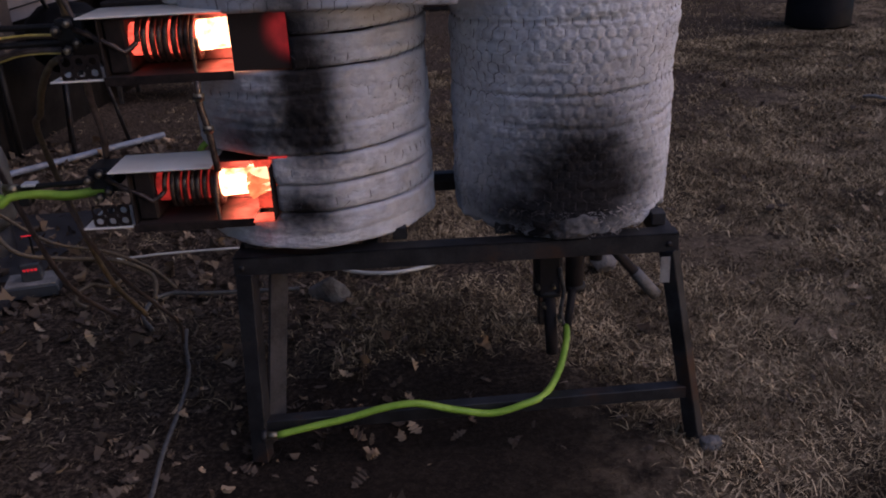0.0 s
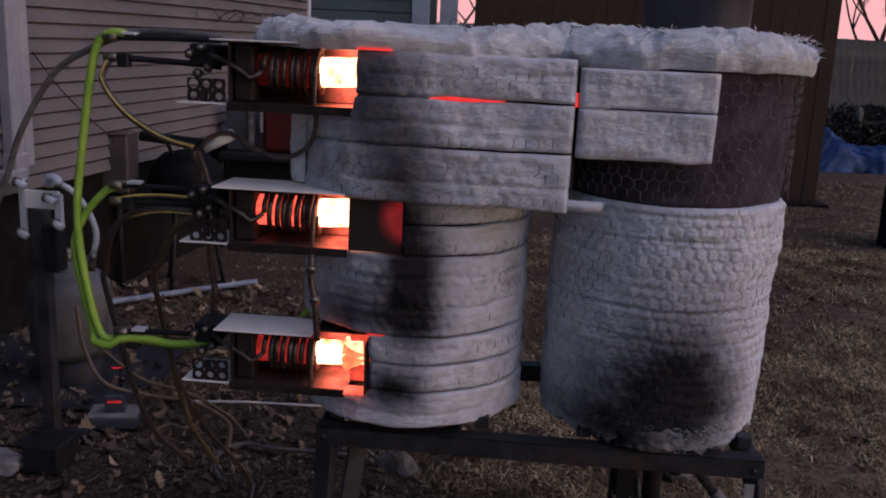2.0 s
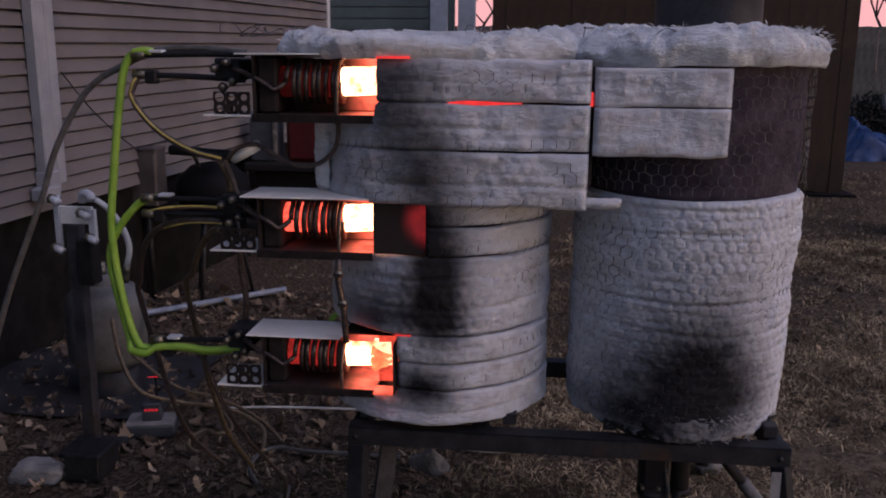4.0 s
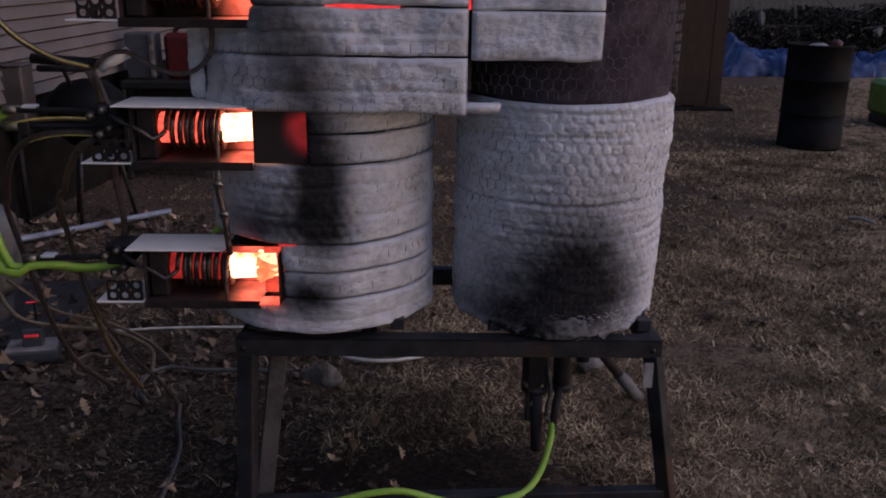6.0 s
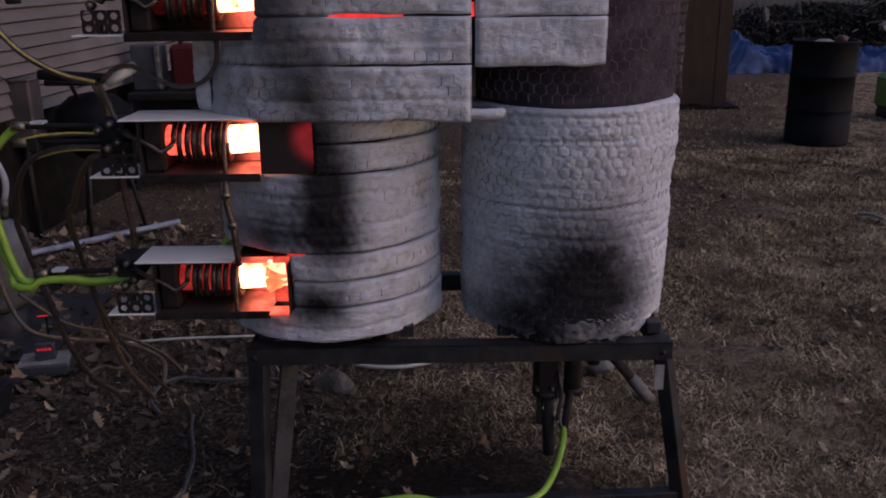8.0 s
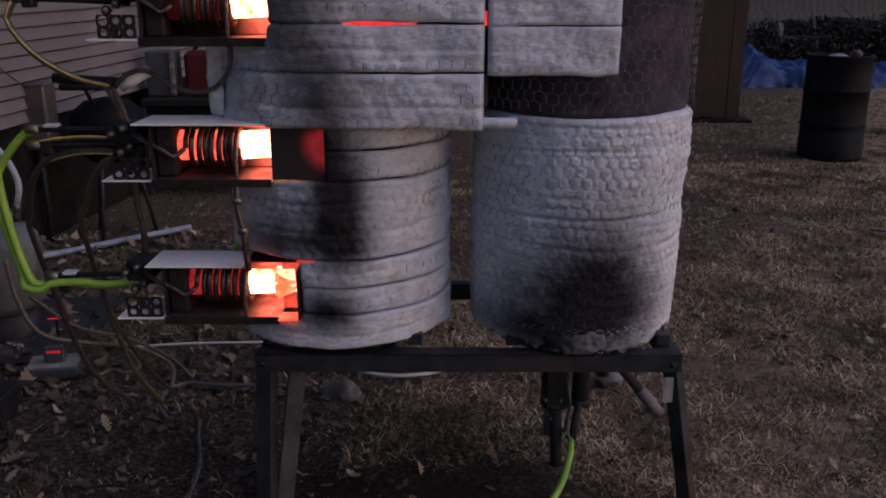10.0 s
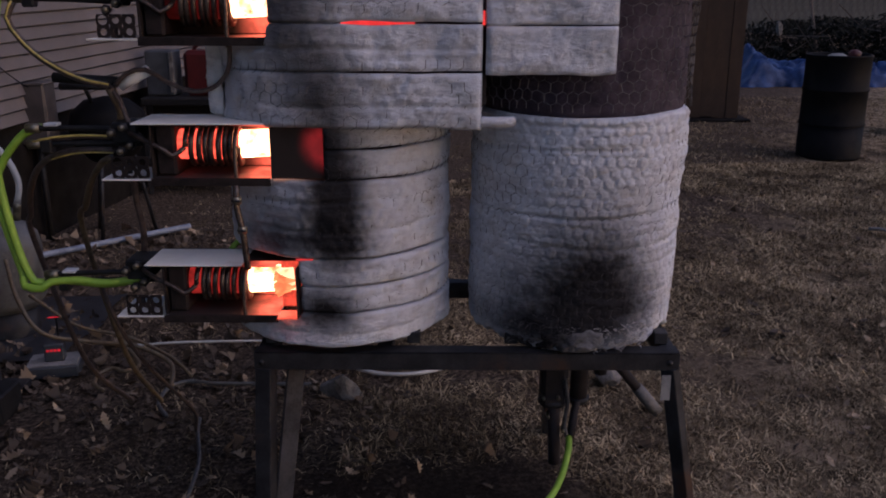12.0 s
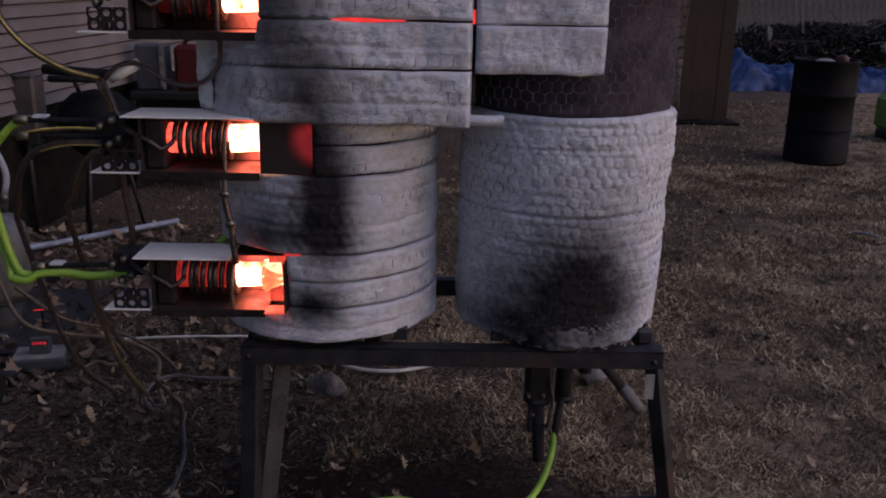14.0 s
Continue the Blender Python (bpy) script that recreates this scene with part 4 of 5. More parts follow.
def leads():
    for za, zb in ((1.507, 1.51), (1.458, 1.447), (1.139, 1.135), (1.098, 1.10), (0.749, 0.757), (0.727, 0.735)):
        lead = thing("power_lead", "straight black sheathed power lead with a pale clip", "power lead", "heater power leads")
        part("sheath", tube("sheath", [(-0.55, 0.1, za), (-0.40, 0.1, (za + zb) / 2 + 0.002), (-0.27, 0.1, zb)], 0.0075, M_RUBBER), M_RUBBER, lead)
        part("ferrule", rod((-0.565, 0.1, za), (-0.53, 0.1, za), 0.012, M_FITTING, "ferrule"), M_STEEL, lead)
        if za > zb - 0.02 and za in (1.507, 1.139, 0.749):
            part("clip", box(-0.515, -0.48, 0.085, 0.115, za + 0.006, za + 0.014, 0.002), M_WHITE, lead, "pale plastic clip")
        else:
            part("valve", box(-0.53, -0.50, 0.085, 0.115, za - 0.022, za + 0.012, 0.004), M_RUBBER, lead, "black valve body")


leads()
G = "lime green cooling hoses"
hose("green_hose", [(-0.51, 0.1, 1.515), (-0.54, 0.1, 1.518), (-0.575, 0.1, 1.50), (-0.60, 0.1, 1.43), (-0.635, 0.1, 1.22), (-0.655, 0.1, 1.05), (-0.64, 0.1, 0.88), (-0.61, 0.1, 0.75), (-0.58, 0.1, 0.725), (-0.5, 0.1, 0.73), (-0.4, 0.1, 0.722), (-0.30, 0.1, 0.738)], 0.0105, M_GREEN, "lime green rubber hose hanging between heaters", "hose", G)
hose("green_hose", [(-0.53, 0.11, 1.14), (-0.575, 0.11, 1.125), (-0.635, 0.11, 1.06), (-0.67, 0.11, 0.98), (-0.655, 0.11, 0.86), (-0.63, 0.11, 0.745), (-0.62, 0.09, 0.718), (-0.57, 0.08, 0.715), (-0.55, 0.09, 0.73), (-0.47, 0.09, 0.735), (-0.4, 0.09, 0.728), (-0.29, 0.09, 0.742)], 0.0105, M_GREEN, "lime green rubber hose hanging between heaters", "hose", G)
hose("green_hose", [(-0.08, 0.16, 0.80), (-0.06, 0.17, 0.822), (-0.02, 0.17, 0.828), (0.02, 0.17, 0.81)], 0.008, M_GREEN, "short lime green hose behind the heater plate", "hose", G)
hose("green_hose", [(0.862, 0.19, 0.22), (0.858, 0.15, 0.205), (0.826, 0.06, 0.163), (0.775, -0.03, 0.142), (0.716, -0.062, 0.134), (0.628, -0.066, 0.114), (0.53, -0.066, 0.132), (0.437, -0.066, 0.157), (0.35, -0.066, 0.150), (0.259, -0.066, 0.126), (0.15, -0.068, 0.105), (0.062, -0.07, 0.087)], 0.0095, M_GREEN, "lime green hose curving over the lower rail of the stand", "hose", G)
hose("grey_cable", [(-0.27, 0.12, 1.515), (-0.40, 0.12, 1.525), (-0.50, 0.12, 1.52), (-0.58, 0.12, 1.49), (-0.70, 0.12, 1.42), (-0.80, 0.12, 1.27), (-0.86, 0.12, 1.12), (-0.97, 0.12, 0.88), (-1.1, 0.15, 0.6), (-1.3, 0.2, 0.3), (-1.5, 0.3, 0.02)], 0.0085, M_GREYHOSE, "thick grey rubber cable arching down from the top heater", "cable")
t = hose("yellow_tube", [(-0.55, 0.1, 1.455), (-0.575, 0.1, 1.41), (-0.55, 0.1, 1.36), (-0.50, 0.1, 1.31), (-0.42, 0.1, 1.265), (-0.34, 0.1, 1.245)], 0.0085, M_BROWNHOSE, "yellow-striped clear tube sagging from a heater lead", "tube", "water tubes")
part("stripe", tube("stripe", [(x, y - 0.007, z + 0.004) for x, y, z in [(-0.55, 0.1, 1.455), (-0.575, 0.1, 1.41), (-0.55, 0.1, 1.36), (-0.50, 0.1, 1.31), (-0.42, 0.1, 1.265), (-0.34, 0.1, 1.245)]], 0.0032, M_YELLOW, 6), M_YELLOW, t, "bright yellow stripe")
hose("brown_tube", [(-0.34, 0.1, 1.245), (-0.315, 0.09, 1.21), (-0.30, 0.08, 1.17), (-0.27, 0.07, 1.13), (-0.22, 0.04, 1.10), (-0.19, 0.03, 1.08)], 0.006, M_BROWNHOSE, "thin brown tube bending into the heater coil", "tube", "water tubes")
hose("brown_tube", [(-0.335, 0.11, 1.24), (-0.30, 0.11, 1.275), (-0.25, 0.11, 1.285), (-0.20, 0.11, 1.255), (-0.14, 0.11, 1.232), (-0.08, 0.10, 1.242), (-0.03, 0.06, 1.29), (-0.015, 0.03, 1.36)], 0.006, M_BROWNHOSE, "thin brown tube sagging between heaters", "tube", "water tubes")
hose("tan_tube", [(-0.34, 0.1, 1.24), (-0.325, 0.12, 1.18), (-0.33, 0.13, 1.13), (-0.32, 0.13, 1.08)], 0.013, M_TAN, "tan braided tube dropping past a heater", "tube", "water tubes")
t = hose("yellow_tube", [(-0.33, 0.1, 1.115), (-0.42, 0.1, 1.118), (-0.5, 0.1, 1.112), (-0.55, 0.1, 1.10)], 0.006, M_BROWNHOSE, "yellow-striped tube beside a heater lead", "tube", "water tubes")
part("stripe", tube("stripe", [(x, y - 0.007, z + 0.004) for x, y, z in [(-0.33, 0.1, 1.115), (-0.42, 0.1, 1.118), (-0.5, 0.1, 1.112), (-0.55, 0.1, 1.10)]], 0.0032, M_YELLOW, 6), M_YELLOW, t, "bright yellow stripe")
LOOP = [(-0.348, 0.1, 1.083), (-0.4, 0.104, 1.084), (-0.457, 0.116, 1.078), (-0.514, 0.135, 1.062), (-0.563, 0.163, 1.038), (-0.607, 0.198, 0.997), (-0.646, 0.241, 0.936), (-0.677, 0.291, 0.866), (-0.706, 0.35, 0.775), (-0.686, 0.55, 0.3), (-0.646, 0.8, 0.03)]
t = hose("tan_tube", LOOP, 0.0085, M_BROWNHOSE, "yellow-striped brown tube looping down to the ground", "tube", "water tubes")
part("stripe", tube("stripe", [(x + (0.006 if i > 3 else 0.0), y - 0.005, z + (0.002 if i > 3 else -0.006)) for i, (x, y, z) in enumerate(LOOP[:7])], 0.0028, M_YELLOW, 6), M_YELLOW, t, "bright yellow stripe")
hose("tan_tube", [(-0.361, 0.12, 1.06), (-0.39, 0.131, 1.047), (-0.428, 0.165, 1.01), (-0.472, 0.221, 0.956), (-0.52, 0.299, 0.889), (-0.58, 0.4, 0.787), (-0.57, 0.6, 0.3), (-0.54, 0.8, 0.03)], 0.009, M_TAN, "tan tube looping down to the ground", "tube", "water tubes")
hose("brown_tube", [(-0.30, 0.09, 1.02), (-0.31, 0.12, 0.95), (-0.31, 0.15, 0.85), (-0.34, 0.2, 0.72)], 0.009, M_BROWNHOSE, "brown tube hanging below a heater", "tube", "water tubes")
hose("brown_tube", [(-0.43, 0.12, 0.735), (-0.42, 0.13, 0.66), (-0.39, 0.15, 0.55), (-0.36, 0.25, 0.4), (-0.3, 0.4, 0.2), (-0.36, 0.6, 0.02)], 0.006, M_BROWNHOSE, "thin dark tube dropping to the leaves", "tube", "water tubes")
hose("link_tube", [(-0.014, -0.004, 1.015), (-0.016, -0.006, 0.96), (-0.004, -0.010, 0.90), (0.0, -0.012, 0.85), (0.004, -0.012, 0.80)], 0.0085, M_COIL, "dark copper link tube between two heaters", "tube")
link = thing("pipe_clamp", "pale hose clamp on the link tube", "clamp", "link clamps")
part("band", rod((-0.0150, -0.005, 0.985), (-0.0155, -0.006, 0.968), 0.0125, M_FITTING, "band", 14), M_FITTING, link)
part("screw", rod((-0.026, -0.012, 0.977), (-0.006, -0.018, 0.977), 0.0035, M_STEEL, "screw", 8), M_STEEL, link)
copy_thing(link, pose(0.011, -0.004, -0.075))
hose("grey_cable", [(-0.375, 0.70, 0.012), (-0.355, 0.60, 0.012), (-0.298, 0.411, 0.012), (-0.276, 0.216, 0.012), (-0.267, -0.006, 0.012), (-0.246, -0.201, 0.012), (-0.235, -0.4, 0.012)], 0.007, M_GREYHOSE, "grey cable lying over the leaves", "cable")
hose("grey_cable", [(-0.02, 0.98, 0.014), (-0.25, 0.98, 0.016), (-0.4, 0.98, 0.018), (-0.5, 1.0, 0.016), (-0.56, 0.95, 0.014), (-0.56, 0.82, 0.012), (-0.50, 0.72, 0.01)], 0.008, M_GREYHOSE, "grey cable lying over the leaves", "cable")
hose("white_rod", [(-0.86, 1.315, 0.03), (-0.69, 1.35, 0.03), (-0.49, 1.37, 0.03), (-0.10, 1.385, 0.03)], 0.0052, M_WHITEPVC, "thin pale plastic rod lying on the ground", "rod")
hose("white_cable", [(0.06, 1.2, 0.012), (0.2, 1.1, 0.012), (0.34, 1.08, 0.012), (0.46, 1.12, 0.012), (0.56, 1.2, 0.012)], 0.008, M_WHITEPVC, "pale cable looping under the stand", "cable")
hose("tan_tube", [(-1.25, 1.2, 0.45), (-1.2, 1.15, 0.3), (-1.1, 1.1, 0.18), (-0.95, 1.15, 0.12), (-0.75, 1.15, 0.10), (-0.6, 1.1, 0.05), (-0.55, 0.95, 0.02)], 0.009, M_TAN, "tan tube bundle running over the ground", "tube", "water tubes")
hose("tan_tube", [(-1.2, 1.25, 0.28), (-1.0, 1.2, 0.17), (-0.8, 1.2, 0.12), (-0.62, 1.15, 0.06), (-0.5, 1.05, 0.015)], 0.007, M_TAN, "tan tube bundle running over the ground", "tube", "water tubes")
hose("white_cable", [(-0.80, 0.92, 0.015), (-0.85, 0.96, 0.02), (-0.87, 1.05, 0.02), (-0.83, 1.10, 0.025), (-0.77, 1.06, 0.03), (-0.73, 1.10, 0.03), (-0.77, 1.2, 0.02), (-0.85, 1.31, 0.02), (-0.95, 1.36, 0.015)], 0.008, M_TAN, "pale loop of cable on the leaves", "cable")


# ---- under the stand: drain pipes ----
def drain():
    d = thing("drain_pipe", "black rusty drain pipes hanging below the netted drum", "pipe")
    part("pipe", box(0.780, 0.856, 0.20, 0.28, 0.31, 0.575, 0.012), M_DARK, d, "sooty square drain sleeve")
    part("pipe", rod((0.90, 0.27, 0.575), (0.898, 0.27, 0.30), 0.026, M_DARK, "pipe", 20), M_DARK, d)
    part("flange", rod((0.818, 0.24, 0.325), (0.818, 0.24, 0.308), 0.043, M_STEEL, "flange", 20), M_STEEL, d)
    part("flange", rod((0.898, 0.27, 0.315), (0.898, 0.27, 0.298), 0.032, M_STEEL, "flange", 20), M_STEEL, d)
    part("spout", rod((0.818, 0.23, 0.32), (0.826, 0.21, 0.125), 0.018, M_DARK, "spout", 14), M_DARK, d)
    part("spout", rod((0.888, 0.24, 0.31), (0.868, 0.20, 0.215), 0.012, M_DARK, "spout", 14), M_DARK, d)
    part("cap", rod((0.965, 0.30, 0.575), (0.965, 0.30, 0.375), 0.019, M_DARK, "cap", 16), M_DARK, d)
    part("strap", tube("strap", [(0.845, 0.20, 0.40), (0.856, 0.195, 0.33), (0.848, 0.195, 0.26), (0.862, 0.19, 0.21)], 0.006, M_WIRE), M_WIRE, d, "bent pale wire strap")
    for x, z in ((0.785, 0.345), (0.828, 0.345), (0.800, 0.285), (0.845, 0.24)):
        part("bolt", rod((x, 0.185, z), (x, 0.215, z), 0.006, M_FITTING, "bolt", 6), M_FITTING, d)
    e = thing("drain_elbow", "slanting black pipe with a pale capped end below the stand", "pipe")
    part("pipe", rod((0.96, 0.30, 0.47), (1.08, 0.30, 0.325), 0.015, M_DARK, "pipe", 16), M_DARK, e)
    part("cap", rod((1.078, 0.30, 0.328), (1.145, 0.30, 0.247), 0.0185, M_RUBBLE, "cap", 16), M_RUBBLE, e, "pale capped pipe end")
    f = thing("drain_elbow", "short black pipe stub below the wrapped drum", "pipe")
    part("pipe", rod((0.16, 0.25, 0.575), (0.17, 0.24, 0.44), 0.03, M_STEEL, "pipe", 18), M_STEEL, f)
    part("stub", rod((0.20, 0.22, 0.50), (0.42, 0.18, 0.455), 0.014, M_STEEL, "stub", 14), M_STEEL, f)
    part("bridge_bar", box(0.46, 0.64, 0.40, 0.425, 0.60, 0.625, 0.002), M_STEEL, f)


drain()


# ---- objects on the ground behind and beside ----
def gas_cylinder():
    g = thing("gas_cylinder", "scuffed grey gas cylinder standing on dark legs", "gas cylinder")
    at = (-1.46, 1.55, 0.0)
    part("body", lathe("body", [(0.0, 0.12), (0.14, 0.125), (0.172, 0.17), (0.175, 0.40), (0.165, 0.45), (0.13, 0.49), (0.06, 0.51), (0.0, 0.512)], M_TANKGREY, 40, at), M_TANKGREY, g)
    part("collar", lathe("collar", [(0.075, 0.50), (0.08, 0.56), (0.075, 0.56), (0.07, 0.50)], M_TANKGREY, 32, at), M_TANKGREY, g)
    part("foot_ring", lathe("foot_ring", [(0.13, 0.0), (0.13, 0.14), (0.125, 0.14), (0.125, 0.0)], M_STEEL, 32, at), M_STEEL, g)
    part("valve", rod((at[0], at[1], 0.5), (at[0], at[1], 0.60), 0.016, M_FITTING, "valve"), M_FITTING, g)


def gas_board():
    """Pole with a valve manifold and pale fittings, weighted by a brick."""
    p = thing("valve_pole", "dark steel pole carrying a white valve manifold", "pole")
    part("pole", box(-1.235, -1.185, 0.88, 0.93, 0.03, 0.90, 0.003), M_STEEL_WORN, p)
    part("bracket", box(-1.275, -1.255, 0.88, 0.90, 0.815, 1.01, 0.002), M_WHITE, p, "white painted bracket")
    part("bracket", box(-1.145, -1.12, 0.88, 0.90, 0.85, 0.96, 0.002), M_WHITE, p, "white painted bracket")
    part("cross_plate", box(-1.255, -1.13, 0.885, 0.897, 0.905, 0.97, 0.002), M_PLATE, p)
    part("base", box(-1.31, -1.11, 0.82, 1.0, 0.0, 0.03, 0.004), M_STEEL, p)
    part("gauge_block", box(-1.19, -1.13, 0.86, 0.93, 0.68, 0.85, 0.006), M_RUBBER, p, "black block under the manifold")
    for x, z in ((-1.265, 1.0), (-1.265, 0.82), (-1.135, 0.86), (-1.16, 0.95)):
        fitting = part("fitting", rod((x, 0.86, z), (x + 0.03, 0.855, z - 0.012), 0.014, M_WHITE, "fitting"), M_WHITE, p, "white plastic fitting")
        part("nut", rod((x - 0.008, 0.865, z), (x + 0.006, 0.86, z), 0.019, M_FITTING, "nut", 6), M_FITTING, fitting)
    part("elbow", tube("elbow", [(-1.16, 0.88, 0.99), (-1.15, 0.87, 1.02), (-1.12, 0.86, 1.018), (-1.11, 0.85, 1.0)], 0.016, M_WHITE), M_WHITE, p, "white plastic elbow")
    hose("white_tube", [(-1.10, 0.86, 1.0), (-1.06, 0.86, 0.975), (-1.01, 0.86, 0.91), (-0.985, 0.86, 0.83), (-1.0, 0.86, 0.76)], 0.011, M_WHITEPVC, "translucent white tube curving from the manifold", "tube")
    hose("brass_coupling", [(-1.0, 0.86, 0.762), (-1.005, 0.86, 0.73), (-1.01, 0.86, 0.70)], 0.014, M_FITTING, "dull metal coupling at the end of a white tube", "coupling")
    b = tagged(new("concrete_block"), "pale grey concrete block lying on the leaves", "block")
    part("block", rock("block", (-1.31, 0.69, 0.02), (0.10, 0.06, 0.035), 9.0, M_CONCRETE), M_CONCRETE, b)
    c = thing("control_box", "dark open box with pale lid beside the pole", "box")
    part("body", box(-1.19, -1.06, 0.66, 0.82, 0.0, 0.105, 0.006), M_RUBBER, c)


def meter():
    m = thing("meter", "small pale meter with glowing red digits on the ground", "meter")
    turn = pose(-1.07, 1.12, 0, 0, 0, 12)
    case = part("case", box(-0.10, 0.10, -0.07, 0.07, 0.0, 0.05, 0.006, turn), M_BLUEBOX, m)
    part("lid", box(-0.095, 0.095, -0.065, 0.065, 0.05, 0.056, 0.002, turn), M_CONCRETE, case, "pale grey lid")
    head = part("head", box(-0.03, 0.045, -0.03, 0.02, 0.056, 0.13, 0.005, turn), M_BLUEBOX, m)
    for i in range(4):
        part("digit", box(-0.018 + i * 0.014, -0.009 + i * 0.014, -0.0335, -0.031, 0.100, 0.109, 0, turn), M_LED, head, "glowing red digit")
    # emitting bar and its stem, added for the red glow on the tubes
    part("glow_streak", box(-0.03, 0.03, 0.10, 0.104, 0.196, 0.1985, 0, turn), M_LED, m, "thin emitting bar added for the red glow on the tubes")
    part("glow_streak_stem", box(-0.004, 0.004, 0.104, 0.11, 0.0, 0.20, 0, turn), M_RUBBER, m)


def pipes_on_ground():
    hose("blue_pipe", [(-1.14, 3.28, 0.03), (-1.5, 2.93, 0.03), (-1.83, 2.6, 0.03)], 0.018, M_BLUEPIPE, "pale blue plastic pipe lying on the ground", "pipe", sides=14)
    hose("blue_pipe", [(-2.0, 2.32, 0.03), (-2.35, 2.1, 0.03), (-2.8, 1.8, 0.03)], 0.018, M_BLUEPIPE, "pale blue plastic pipe lying on the ground", "pipe", sides=14)


def drum():
    d = thing("steel_drum", "black dented steel drum with rolling hoops on the lawn", "drum")
    prof = [(0.0, 0.012), (0.27, 0.012), (0.285, 0.0), (0.292, 0.008), (0.288, 0.02), (0.286, 0.28)]
    for z in (0.295, 0.585):
        prof += [(0.286, z - 0.015), (0.296, z - 0.004), (0.296, z + 0.004), (0.286, z + 0.015)]
    prof += [(0.286, 0.85), (0.293, 0.862), (0.293, 0.875), (0.286, 0.88), (0.278, 0.872), (0.276, 0.85), (0.0, 0.848)]
    part("shell", lathe("shell", prof, M_DRUM, 56), M_DRUM, d)
    part("bung", rod((0.1, -0.12, 0.84), (0.1, -0.12, 0.865), 0.03, M_STEEL, "bung"), M_STEEL, d)
    d.matrix_basis = pose(4.02, 5.95, 0.0) @ Matrix.Diagonal((0.97, 0.97, 1.05, 1))
    t = tagged(new("can"), "small red and clear container standing on the drum", "can")
    part("body", lathe("body", [(0.0, 0.0), (0.05, 0.0), (0.055, 0.05), (0.03, 0.075), (0.0, 0.078)], M_RED, 20, (4.11, 5.85, 0.890)), M_RED, t)
    u = tagged(new("rag"), "pale crumpled rag on the drum lid", "rag")
    part("cloth", lathe("cloth", [(0.0, 0.05), (0.05, 0.045), (0.10, 0.02), (0.13, 0.004), (0.0, 0.0)], M_CONCRETE, 11, (3.95, 5.83, 0.890)), M_CONCRETE, u)


def tarp():
    verts, faces = [], []
    nx, ny = 150, 44
    for j in range(ny + 1):
        for i in range(nx + 1):
            x, y = 5.1 + 5.6 * i / nx, 11.85 + 1.5 * j / ny
            q = Vector((x, y, 0))
            e = min(1.0, min(i, nx - i) / 8, min(j, ny - j) / 4)
            z = e * (0.30 + 0.22 * noise.noise(q * 0.9) + 0.22 * abs(noise.noise(q * 1.9)) - 0.10 + 0.16 * abs(noise.noise(q * 3.4)) + 0.09 * abs(noise.noise(q * 7)) + 0.02 * noise.noise(q * 14) + 0.10 * max(0.0, 1 - abs(x - 5.45) / 0.3))
            verts.append((x + 0.05 * noise.noise(q * 4), y + 0.10 * noise.noise(q * 3 + Vector((5, 1, 0))) + 0.07 * noise.noise(Vector((x * 7, z * 9, 1))), max(z, 0.0) + 0.004))
    for j in range(ny):
        for i in range(nx):
            a = j * (nx + 1) + i
            faces.append((a, a + 1, a + nx + 2, a + nx + 1))
    tagged(new("tarpaulin", mesh_of("tarpaulin", verts, faces, M_TARP, True)), "crumpled blue tarpaulin over a heap by the brush", "tarpaulin")


